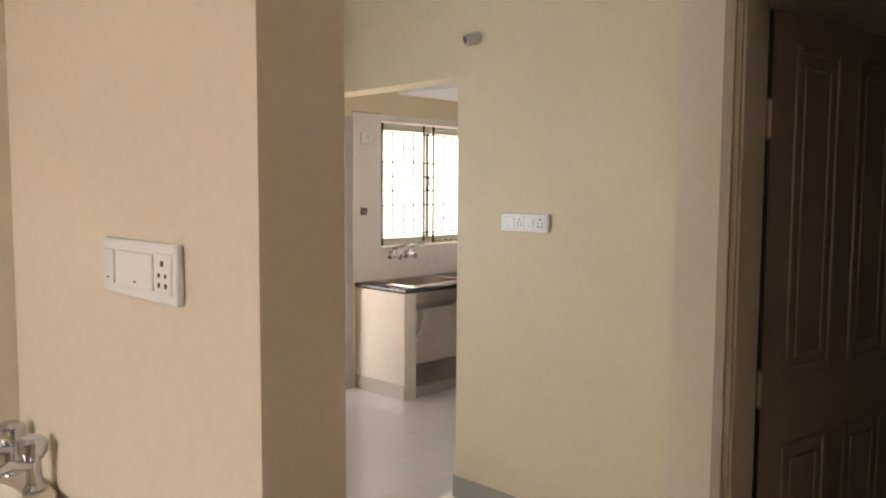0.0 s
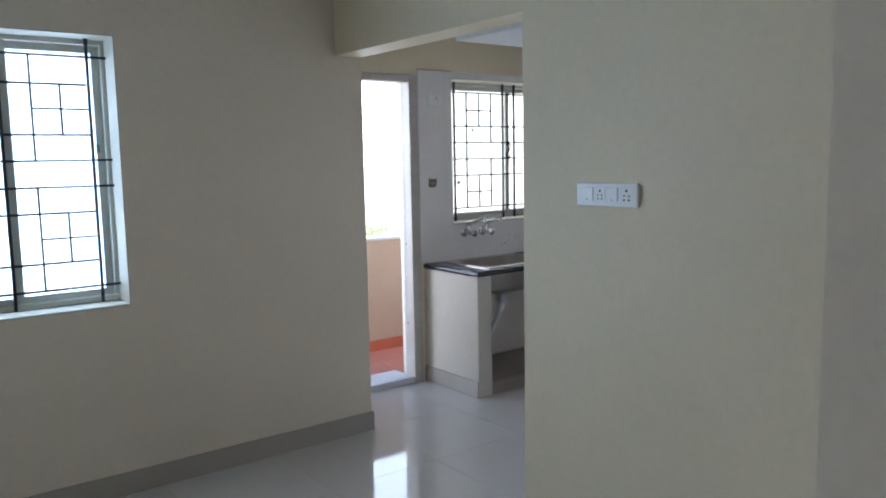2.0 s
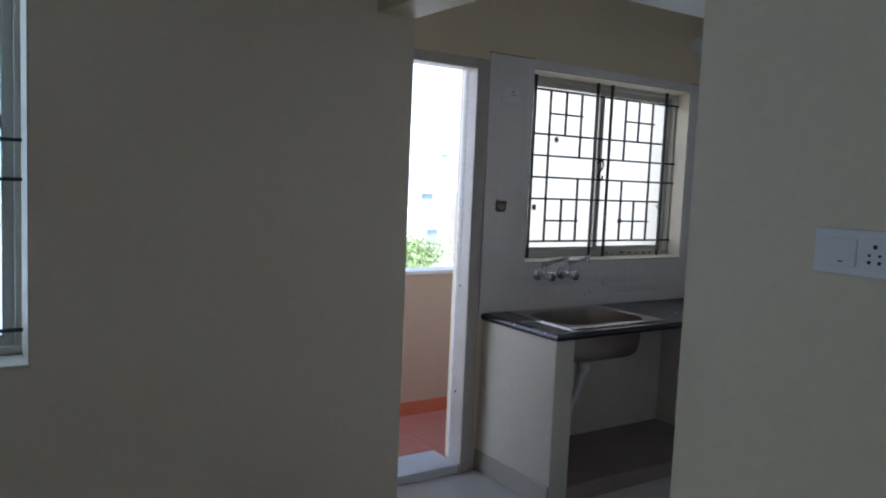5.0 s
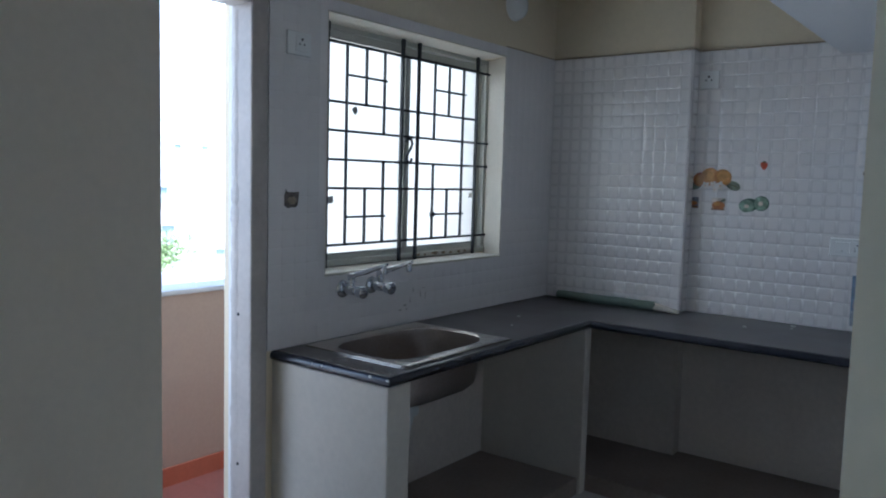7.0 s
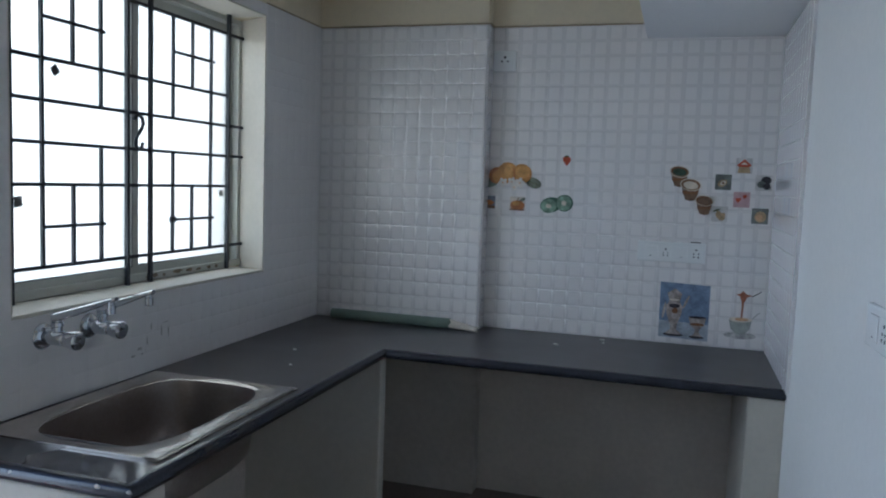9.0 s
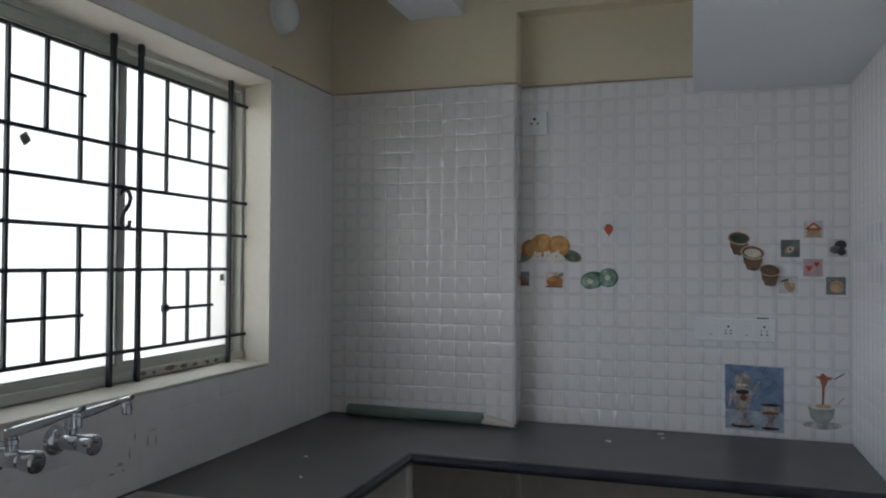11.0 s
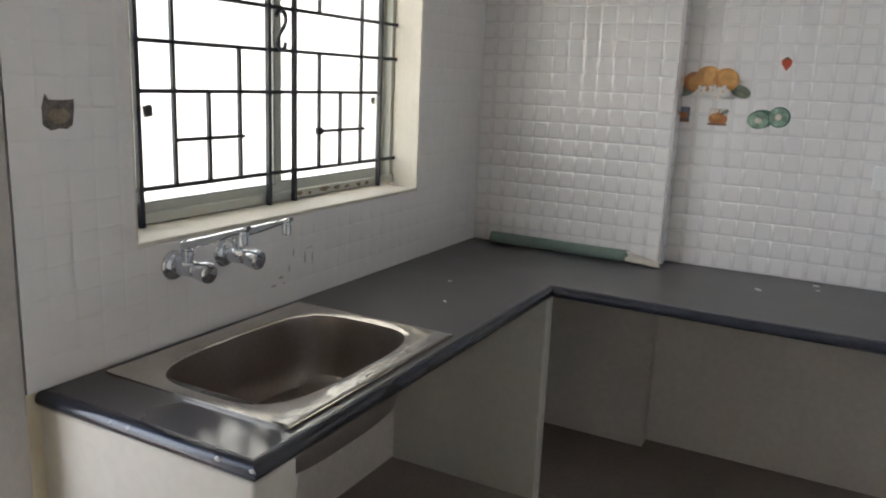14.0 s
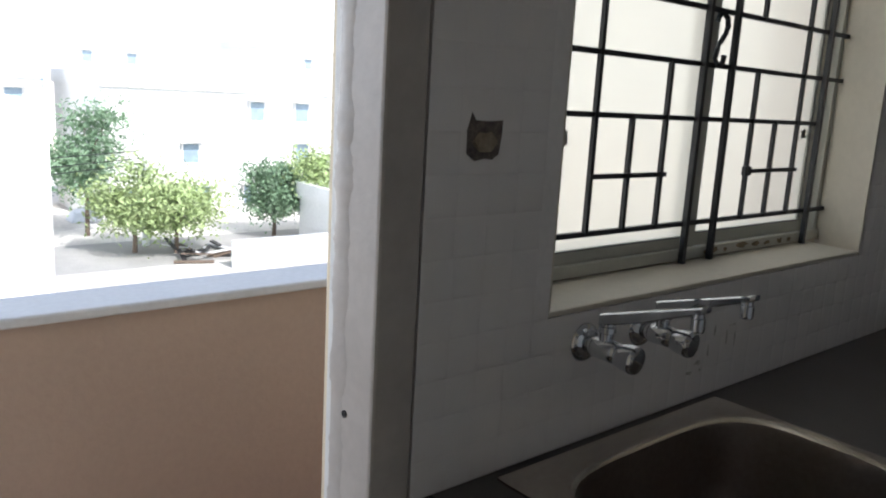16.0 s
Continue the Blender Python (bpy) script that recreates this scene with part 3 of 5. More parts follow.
part("edge", nosing([(XW + 0.001, CY0 + E), (XF - E, CY0 + E), (XF - E, CY1 + E), (XR - 0.001, CY1 + E)]), NOSING, counter, "polished blue-black rounded edge", smooth=True)
for nm, b in (("counter_support", (XW, 3.91, 0, XF - 0.012, 4.027, ZC - 0.037)), ("counter_support", (XW, 5.309, 0, -4.243, 5.366, ZC - 0.037)), ("counter_support", (-2.942, 5.365, 0, XR, YB, ZC - 0.037))):
    bm = box(*b, bevel=0.005)
    solo(nm, bm, PIER, "whitewashed plastered support wall under the worktop", "support wall", "supports of the worktop")
# floor under the worktop; its shade is painted into the brown
bm = box(XW, 4.028, -0.02, -4.255, 5.308, 0.082, bevel=0.006)
add_box(bm, XW, 5.372, -0.02, -2.943, YB - 0.001, 0.082, bevel=0.006)
structure("floor_under_worktop", bm, SHADEDCEMENT, "brown cement floor under the worktop, darkened for the shade there", "floor")
for b in ((XW + 0.0005, 4.028, 0.004, XW + 0.006, 5.308, ZC - 0.037), (XW + 0.0005, YC - 0.006, 0.004, CX + 0.006, YC - 0.0005, ZC - 0.037),
          (CX + 0.0005, YC - 0.0005, 0.004, CX + 0.006, YB - 0.0005, ZC - 0.037), (CX + 0.006, YB - 0.006, 0.004, -2.943, YB - 0.0005, ZC - 0.037)):
    structure("wall_under_worktop", box(*b), UNDERWALL, "rough grey-brown plaster under the worktop", "wall")
skirting("baseboard_support", [(XW, 3.899, XF - 0.011, 3.91)])

sink = thing("kitchen_sink", SX, SY, ZC, "stainless steel sink let into the worktop", "sink")
n = 72
bm = bmesh.new()
inner = oval(SX, SY, SA, SB, n)
outer = []
for x, y in inner:
    dx, dy = x - SX, y - SY
    k = min(0.256 / max(abs(dx), 1e-6), 0.332 / max(abs(dy), 1e-6))
    outer.append((SX + dx * k, SY + dy * k))
levels = [(outer, 0.001), (outer, 0.006), ([(SX + (x - SX) * 1.06, SY + (y - SY) * 1.05) for x, y in inner], 0.0075), (inner, 0.002)]
rings = [[bm.verts.new((x, y, ZC + z)) for x, y in pts] for pts, z in levels]
for u, v in zip(rings, rings[1:]):
    for k in range(n):
        bm.faces.new((u[k], u[(k + 1) % n], v[(k + 1) % n], v[k]))
part("rim", bm, STEEL, sink, smooth=True)
bm = bmesh.new()
prof = [(1.0, 0.002), (0.985, -0.02), (0.965, -0.12), (0.93, -0.165), (0.84, -0.185), (0.5, -0.19), (0.12, -0.195), (0.0001, -0.196)]
for off in (0.0, 0.006):
    rings = [[bm.verts.new((SX + (x - SX) * s * (1 + off), SY + (y - SY) * s * (1 + off), ZC + z - off)) for x, y in inner] for s, z in prof]
    for u, v in zip(rings, rings[1:]):
        for k in range(n):
            bm.faces.new((u[k], u[(k + 1) % n], v[(k + 1) % n], v[k]))
part("bowl", bm, BOWL, sink, "dull brushed steel bowl, dark reflections put into its colour", smooth=True)
part("drain", add_lathe(bmesh.new(), [(0.045, 0), (0.045, 0.003), (0.03, 0.002), (0.028, -0.004)], Matrix.Translation((SX, SY, ZC - 0.192)), 24), CHROME, sink, smooth=True)
# crumpled strip along the front of the rim, added to imitate window reflections
bm = bmesh.new()
rng = random.Random(4)
cols, rws = 90, 7
pts = []
for i in range(cols):
    w0 = 0.208 + 0.012 * noise.noise((i * 0.21, 3.0, 0.0)) + (0.02 if 0.1 < i / cols < 0.24 else 0.0)
    pts.append([bm.verts.new((SX + w0 + (0.252 - w0) * j / (rws - 1), SY - 0.328 + 0.652 * i / (cols - 1), ZC + 0.0083 + 0.0018 * abs(noise.noise((i * 0.5, j * 0.9, 7.0))) + (-0.0015 if j in (0, rws - 1) else 0))) for j in range(rws)])
for i in range(cols - 1):
    for j in range(rws - 1):
        bm.faces.new((pts[i][j], pts[i + 1][j], pts[i + 1][j + 1], pts[i][j + 1]))
part("glint_strip", bm, RIMGLINT, sink, "crumpled strip added for the window's reflections on the rim")
pipe = thing("drain_pipe", SX, SY, 0, "grey plastic waste pipe under the sink", "pipe")
part("trap", add_lathe(bmesh.new(), [(0.03, 0), (0.034, 0.01), (0.034, 0.05), (0.025, 0.055), (0.025, 0.085)], Matrix.Translation((SX, SY, ZC - 0.29)), 16), PIPE, pipe, smooth=True)
part("hose", tube([(SX, SY, ZC - 0.285), (SX - 0.01, SY - 0.03, 0.44), (SX - 0.05, SY - 0.12, 0.25), (SX - 0.09, SY - 0.17, 0.08), (SX - 0.1, SY - 0.18, 0.0)], 0.019, 12), PIPE, pipe, "flexible grey hose", smooth=True)


def tap(y, z, ang):
    t = thing("tap", XW + 0.01, y, z, "chrome wall-mounted sink tap with a long swivel spout", "tap", "taps over the sink")
    R = Matrix.Translation((XW + 0.006, y, z)) @ Matrix.Rotation(radians(90), 4, "Y")
    part("flange", add_lathe(bmesh.new(), [(0.037, 0), (0.037, 0.005), (0.034, 0.012), (0.026, 0.018), (0.016, 0.021)], R, 28), CHROME, t, smooth=True)
    part("body", add_lathe(bmesh.new(), [(0.0165, 0.016), (0.0165, 0.03), (0.02, 0.034), (0.02, 0.076), (0.017, 0.082)], R, 20), CHROME, t, smooth=True)
    a = Vector((XW + 0.08, y + 0.004, z - 0.002))
    K = Matrix.Translation(a) @ Vector((1.0, 0.12, -0.08)).to_track_quat("Z", "Y").to_matrix().to_4x4()
    bm = add_lathe(bmesh.new(), [(0.017, 0.0), (0.0205, 0.004), (0.0235, 0.016), (0.0258, 0.034), (0.0255, 0.04), (0.0225, 0.045), (0.012, 0.047), (0.0002, 0.0475)], K, 20)
    part("handle", bm, CHROME, t, "tapered chrome knob", smooth=True)
    c = Vector((XW + 0.06, y, z + 0.012))
    part("riser", add_lathe(bmesh.new(), [(0.0125, 0), (0.0125, 0.018), (0.0155, 0.02), (0.0155, 0.03), (0.012, 0.032), (0.012, 0.042)], Matrix.Translation(c), 18), CHROME, t, smooth=True)
    d = Vector((math.sin(ang), math.cos(ang), 0.3))
    side = Vector((math.cos(ang), -math.sin(ang), 0))
    e = c + Vector((0, 0, 0.05))
    # flat-topped spout that thins towards its outlet
    bm = bmesh.new()
    rings = []
    for s, hw, low in ((-0.014, 0.009, -0.012), (-0.011, 0.0125, -0.016), (0.02, 0.0125, -0.017), (0.08, 0.0115, -0.015), (0.14, 0.0105, -0.009), (0.182, 0.0105, -0.006), (0.189, 0.007, -0.004)):
        p = e + d * s
        rings.append([bm.verts.new(p + side * u + Vector((0, 0, w))) for u, w in ((-hw, low + 0.003), (-hw + 0.003, low), (hw - 0.003, low), (hw, low + 0.003), (hw, 0.003), (hw - 0.003, 0.006), (-hw + 0.003, 0.006), (-hw, 0.003))])
    for u, v in zip(rings, rings[1:]):
        for k in range(8):
            bm.faces.new((u[k], u[(k + 1) % 8], v[(k + 1) % 8], v[k]))
    bm.faces.new(rings[0])
    bm.faces.new(rings[-1][::-1])
    spout = part("spout", bm, CHROME, t)
    part("outlet", add_lathe(bmesh.new(), [(0.0005, -0.034), (0.0105, -0.034), (0.0115, -0.03), (0.0115, -0.012), (0.0095, -0.01), (0.0095, -0.002)], Matrix.Translation(e + d * 0.172), 16), CHROME, spout, smooth=True)


tap(4.266, 1.035, radians(90))
tap(4.435, 1.035, radians(96))


# ---- electrical plates ----
def plate(at, rz, w, h, items, label, name="switch_plate"):
    """White modular plate on a wall; at: centre on the wall, rz: turn of its face. items: (kind, centre, width) along it."""
    m0 = pose(*at, 0, 0, rz)
    p = thing(name, *at, label, "switch plate", "electrical plates")
    p.matrix_basis = m0

    def put(nm, bm, mat, parent, lab=""):
        bmesh.ops.transform(bm, matrix=m0, verts=bm.verts)
        return part(nm, bm, mat, parent, lab)

    put("base", box(-w / 2, -0.014, -h / 2, w / 2, -0.0005, h / 2, bevel=0.004), PLASTIC, p)
    for kind, u, ww in items:
        if kind == "switch":
            bm = box(-ww / 2 + u, -0.0175, -h * 0.3, ww / 2 + u, -0.0135, h * 0.3, bevel=0.0015)
            s = put("rocker", bm, PLASTIC, p)
            put("mark", box(u - 0.004, -0.0182, -h * 0.22, u + 0.004, -0.0174, -h * 0.22 + 0.0025), SOCKET, s)
        else:
            s = put("socket", box(-ww / 2 + u, -0.016, -h * 0.33, ww / 2 + u, -0.0135, h * 0.33, bevel=0.001), PLASTIC, p)
            k = ww / 0.05
            for du, dv, r in ((0, 0.014, 0.0042), (-0.0095, -0.002, 0.003), (0.0095, -0.002, 0.003), (-0.0095, -0.015, 0.0036), (0.0095, -0.015, 0.0036)):
                if kind == "round" and dv == -0.015:
                    continue
                q = Matrix.Translation((u + du * k, -0.0158, dv * min(k, 1.1))) @ Matrix.Rotation(radians(90), 4, "X")
                put("hole", add_lathe(bmesh.new(), [(r * k, 0), (r * k, 0.001)], q, 10), SOCKET, s)
    return p


plate((-2.308, YS, 1.425), 0, 0.278, 0.084, [("switch", -0.085, 0.055), ("round5", -0.025, 0.048), ("switch", 0.03, 0.05), ("round5", 0.095, 0.055)], "white switch and socket plate on the cream wall")
tiled_plate = plate((-3.221, YB - 0.008, 1.2255), 0, 0.275, 0.084, [("switch", -0.083, 0.062), ("round5", -0.022, 0.045), ("switch", 0.04, 0.05), ("round5", 0.1, 0.05)], "white switch and socket plate on the tiled wall")
part("gap", box(-3.145, YB - 0.0135, 1.268, -3.105, YB - 0.0082, 1.2725), DARK, tiled_plate, "dark slot along the top edge")
plate((-3.965, YB - 0.008, 2.022), 0, 0.1, 0.09, [("round", 0, 0.07)], "small white socket plate high on the tiles")
plate((XW + 0.008, 4.012, 1.97), 90, 0.115, 0.085, [("round", 0.01, 0.06)], "small white socket plate beside the window")
plate((-2.791, 4.275, 1.222), -87.86, 0.27, 0.09, [("switch", -0.07, 0.06), ("round5", 0.0, 0.05), ("round5", 0.08, 0.05)], "white socket plate on the cream side wall")
plate((-1.22, PY0, 1.452), 0, 0.258, 0.09, [("switch", -0.1, 0.04), ("switch", 0.0, 0.12), ("round5", 0.09, 0.055)], "large white switch plate on the partition wall")

# broken-out box hole beside the window
hole = thing("open_wall_box", XW, 3.987, 1.398, "ragged open junction box hole with raw cement", "wall box")
bm = bmesh.new()
rng = random.Random(9)
ring = [bm.verts.new((XW + 0.0128, 3.987 + 0.035 * sx + rng.uniform(-0.002, 0.002), 1.398 + 0.026 * sz + rng.uniform(-0.002, 0.002))) for sx, sz in ((-1, 0.55), (-0.82, 1.05), (-0.72, 1.5), (-0.6, 1.12), (-0.2, 1.02), (0.4, 1.03), (1, 1.1), (0.97, 0.2), (0.9, -0.8), (0.5, -1.25), (0.0, -1.15), (-0.5, -1.3), (-0.95, -0.8))]
bm.faces.new(ring)
ex = bmesh.ops.extrude_face_region(bm, geom=bm.faces[:])
for v in [g for g in ex["geom"] if isinstance(g, bmesh.types.BMVert)]:
    v.co.x -= 0.0015
part("hole", bm, SOCKETMUD, hole)
bm = bmesh.new()
bmesh.ops.create_icosphere(bm, subdivisions=2, radius=1)
for v in bm.verts:
    v.co = Vector((XW + 0.013 + v.co.x * 0.004, 3.989 + v.co.y * 0.025, 1.394 + v.co.z * 0.015)) + Vector((0, rng.uniform(-1, 1), rng.uniform(-1, 1))) * 0.003
part("cement", bm, CEMENT, hole, "lump of raw cement")

rng = random.Random(21)


def smear(bm, x, y, z, a, b):
    ring = [bm.verts.new((x, y + a * math.cos(t) * rng.uniform(0.5, 1.2), z + b * math.sin(t) * rng.uniform(0.5, 1.2))) for t in [2 * math.pi * k / 11 for k in range(11)]]
    f = bm.faces.new(ring)
    ex = bmesh.ops.extrude_face_region(bm, geom=[f])
    for v in [g for g in ex["geom"] if isinstance(g, bmesh.types.BMVert)]:
        v.co.x += 0.0006
    return bm


dirt = thing("mortar_smears", XW + 0.013, 4.66, 0.97, "grey mortar smears on the tiles beside the taps", "stain")
for y, z, a, b in ((4.655, 0.923, 0.016, 0.006), (4.692, 0.942, 0.004, 0.016), (4.625, 0.905, 0.012, 0.005), (4.764, 0.964, 0.004, 0.02), (4.785, 0.99, 0.018, 0.003), (4.712, 0.985, 0.003, 0.014), (4.80, 0.955, 0.003, 0.016), (4.668, 0.905, 0.006, 0.004)):
    part("smear", smear(bmesh.new(), XW + 0.0122, y, z, a, b), SMEAR, dirt)
dirt = thing("frame_stains", -4.97, 5.1, 1.12, "brown cement stains along the window's bottom track", "stain")
for y, a in ((4.93, 0.018), (4.98, 0.012), (5.06, 0.03), (5.13, 0.024), (5.19, 0.016), (5.26, 0.02), (5.31, 0.014), (4.89, 0.01)):
    part("smear", smear(bmesh.new(), -4.9635, y, WZ0 + 0.028 + rng.uniform(-0.003, 0.006), a, 0.0075), SMEARBROWN, dirt)

# exhaust cover, camera hole
fan = thing("lamp_point_cover", XW, 5.49, 2.388, "round white domed plastic cover high on the kitchen wall", "cover")
m = Matrix.Translation((XW, 5.49, 2.388)) @ Matrix.Rotation(radians(90), 4, "Y")
part("collar", add_lathe(bmesh.new(), [(0.079, 0), (0.079, 0.01), (0.075, 0.016), (0.07, 0.016)], m, 36), PLASTIC, fan, smooth=True)
part("dome", add_lathe(bmesh.new(), [(0.0735, 0.012), (0.072, 0.028), (0.064, 0.044), (0.048, 0.056), (0.026, 0.063), (0.0005, 0.065)], m, 36), PLASTIC, fan, smooth=True)
point = thing("lamp_point", -2.65, YS, 2.303, "white pipe stub for a wall lamp on the cream wall", "pipe stub")
m = Matrix.Translation((-2.625, YS, 2.303)) @ Vector((-0.45, -1, -0.3)).to_track_quat("Z", "Y").to_matrix().to_4x4()
part("stub", add_lathe(bmesh.new(), [(0.03, -0.02), (0.028, 0.03), (0.026, 0.062), (0.02, 0.062), (0.02, 0.05)], m, 24), PIPE, point, smooth=True)
part("bore", add_lathe(bmesh.new(), [(0.0195, 0.05), (0.0195, 0.053)], m, 20), DARK, point)

# ---- brown door and its frame ----
root = tagged(new("door_2"), "brown moulded panel door standing open into a dark room", "door", kind="structure")
root.location = (-0.95, 2.27, 0)


def moulded_jamb(x0, sgn):
    bm = bmesh.new()
    for a, b, y in ((0, 0.022, QY0 - 0.009), (0.022, 0.034, QY0 - 0.015), (0.034, 0.05, QY0 - 0.008), (0.05, 0.058, QY0)):
        xa, xb = x0 + sgn * a, x0 + sgn * b
        add_box(bm, min(xa, xb), y, 0, max(xa, xb), QY1 + 0.012, 2.16, bevel=0.002, seg=1)
    return bm


part("jamb", moulded_jamb(DX0, 1), BROWNFRAME, root)
part("jamb", moulded_jamb(DX1, -1), BROWNFRAME, root)
part("head", box(DX0 + 0.058, QY0 - 0.007, 2.1, DX1 - 0.058, QY1 + 0.012, 2.16, bevel=0.003), BROWNFRAME, root)
LX, LY, LW, LH, LT = DX0 + 0.064, QY1 + 0.018, 0.86, 2.09, 0.035
turn = pose(LX, LY, 0, 0, 0, 81)
leaf_m = turn


def leaf_bm(bm):
    bmesh.ops.transform(bm, matrix=leaf_m, verts=bm.verts)
    return bm


leaf = part("leaf", leaf_bm(box(0.004, 0, 0.006, LW, LT, LH, bevel=0.002, seg=1)), BROWNDOOR, root)
for u0, u1 in ((0.13, 0.39), (0.5, 0.76)):
    for z0, z1 in ((0.2, 0.81), (1.02, 2.0)):
        for face in (-1, 1):
            yy = 0 if face < 0 else LT
            bm = bmesh.new()
            for w0, w1, hh in ((0.0, 0.022, 0.007), (0.05, 0.066, 0.005)):
                a0, a1, b0, b1 = u0 + w0, u1 - w0, z0 + w0, z1 - w0
                t = w1 - w0
                for q in ((a0, b0, a0 + t, b1), (a1 - t, b0, a1, b1), (a0 + t, b0, a1 - t, b0 + t), (a0 + t, b1 - t, a1 - t, b1)):
                    add_box(bm, q[0], min(yy, yy + face * hh) - (0.001 if face > 0 else 0), q[1], q[2], max(yy, yy + face * hh) + (0.001 if face < 0 else 0), q[3], bevel=0.004, seg=2)
            part("panel", leaf_bm(bm), BROWNDOOR, leaf)
for z in (0.25, 1.0, 1.78):
    part("hinge", leaf_bm(tube([(-0.004, -0.004, z - 0.05), (-0.004, -0.004, z + 0.05)], 0.006, 8)), BROWNFRAME, leaf)
for z0, z1 in ((0.02, 0.19), (0.31, 0.94), (1.06, 1.72), (1.84, 2.08)):
    part("gap", leaf_bm(box(-0.004, -0.003, z0, 0.0035, 0.02, z1)), DARK, leaf, "black gap between hinges")
h = part("handle", leaf_bm(add_lathe(bmesh.new(), [(0.024, 0), (0.024, 0.006), (0.012, 0.012), (0.012, 0.03), (0.024, 0.04), (0.026, 0.055), (0.015, 0.064)], Matrix.Translation((LW - 0.06, 0, 1.0)) @ Matrix.Rotation(radians(90), 4, "X"), 20)), CHROME, leaf, "round steel knob", smooth=True)

# ---- wash basin at the partition ----
BX, BY, BZ = -1.68, 0.425, 0.99
basin = thing("wash_basin", BX, BY, 0, "cream ceramic wash basin on the partition wall", "wash basin")
n = 48
bm = bmesh.new()
o1, i1 = oval(BX, BY, 0.175, 0.185, n, 2.6), oval(BX, BY - 0.01, 0.135, 0.14, n, 2.3)
seq = [([(BX + (x - BX) * 0.5, BY + 0.05 + (y - BY) * 0.5) for x, y in o1], BZ - 0.19), ([(BX + (x - BX) * 0.9, BY + (y - BY) * 0.9) for x, y in o1], BZ - 0.07), (o1, BZ - 0.012), (o1, BZ - 0.004),
       ([(BX + (x - BX) * 0.97, BY + (y - BY) * 0.97) for x, y in o1], BZ), (i1, BZ - 0.006), ([(BX + (x - BX) * 0.75, BY + (y - BY) * 0.75) for x, y in i1], BZ - 0.11), ([(BX + (x - BX) * 0.1, BY + (y - BY) * 0.1) for x, y in i1], BZ - 0.13)]
rings = [[bm.verts.new((x, y, z)) for x, y in pts] for pts, z in seq]
for u, v in zip(rings, rings[1:]):
    for k in range(n):
        bm.faces.new((u[k], u[(k + 1) % n], v[(k + 1) % n], v[k]))
bm.faces.new(rings[0])
bm.faces.new(rings[-1])
part("bowl", bm, CERAMIC, basin, smooth=True)
part("pedestal", add_lathe(bmesh.new(), [(0.11, 0), (0.09, 0.1), (0.085, 0.7), (0.12, 0.8)], Matrix.Translation((BX, BY + 0.06, 0)), 24), CERAMIC, basin, smooth=True)
for dx in (-0.1, 0.03):
    t = thing("basin_tap", BX + dx, 0.575, BZ, "small chrome pillar tap on the wash basin", "tap", "basin taps")
    m = Matrix.Translation((BX + dx, 0.575, BZ - 0.002))
    part("body", add_lathe(bmesh.new(), [(0.022, 0), (0.022, 0.006), (0.014, 0.014), (0.014, 0.06), (0.018, 0.065), (0.026, 0.075), (0.026, 0.1), (0.018, 0.108)], m, 16), CHROME, t, smooth=True)
    part("spout", tube([(BX + dx, 0.575, BZ + 0.05), (BX + dx + 0.01, 0.53, BZ + 0.06), (BX + dx + 0.015, 0.485, BZ + 0.045)], 0.011, 10, r2=0.009), CHROME, t, smooth=True)

# ---- things on the worktop ----
roll = thing("mesh_roll", -4.4, YC - 0.04, ZC, "rolled grey-green plastic sheet lying against the tiles", "roll")
bm = bmesh.new()
rings = []
for i in range(14):
    f = i / 13
    c = Vector((-4.715 + 0.575 * f, YC - 0.042 - 0.012 * f, ZC + 0.024))
    rings.append([bm.verts.new(c + Vector((0, (0.0245 - 0.003 * abs(f - 0.5)) * math.cos(a) * 1.1, 0.0235 * math.sin(a)))) for a in [2 * math.pi * k / 16 for k in range(16)]])
for u, v in zip(rings, rings[1:]):
    for k in range(16):
        bm.faces.new((u[k], u[(k + 1) % 16], v[(k + 1) % 16], v[k]))
part("sheet", bm, GREENFILM, roll, smooth=True)
bm = bmesh.new()
rings = []
for i in range(6):
    f = i / 5
    c = Vector((-4.14 + 0.125 * f, YC - 0.053 - 0.01 * f, ZC + 0.022 - 0.014 * f))
    rings.append([bm.verts.new(c + Vector((0.01 * math.sin(3 * a), (0.024 + 0.012 * f) * math.cos(a), max((0.0215 - 0.014 * f) * math.sin(a), -0.0215 + 0.014 * f)))) for a in [2 * math.pi * k / 14 for k in range(14)]])
for u, v in zip(rings, rings[1:]):
    for k in range(14):
        bm.faces.new((u[k], u[(k + 1) % 14], v[(k + 1) % 14], v[k]))
part("frayed_end", bm, PAPER, roll, "frayed off-white paper end", smooth=True)
for x, y, s in ((-3.65, 5.745, 0.012), (-3.48, 5.93, 0.011), (-4.55, 5.2, 0.007), (-3.47, 5.86, 0.006), (-4.45, 4.98, 0.006)):
    bm = bmesh.new()
    add_box(bm, -s, -s * 0.45, 0, s, s * 0.45, 0.004, bevel=0.0015, seg=1)
    o = solo("plaster_chip", bm, WHITE, "small white plaster chip lying on the worktop", "debris", "chips on the worktop")
    o.matrix_basis = pose(x, y, ZC, 0, 0, 40 * math.sin(x * 9))

for x, a in ((-4.323, 0.011), (-4.243, 0.009), (-4.551, 0.007), (-4.60, 0.005)):
    bm = bmesh.new()
    bmesh.ops.create_icosphere(bm, subdivisions=1, radius=1)
    for v in bm.verts:
        v.co = Vector((x + v.co.x * a, CY0 + 0.0035 + v.co.y * 0.003, ZC - 0.012 + v.co.z * a * 0.8)) + Vector((rng.uniform(-1, 1), 0, rng.uniform(-1, 1))) * 0.0015
    part("paint_spot", bm, SMEAR, counter, "small pale paint spot")

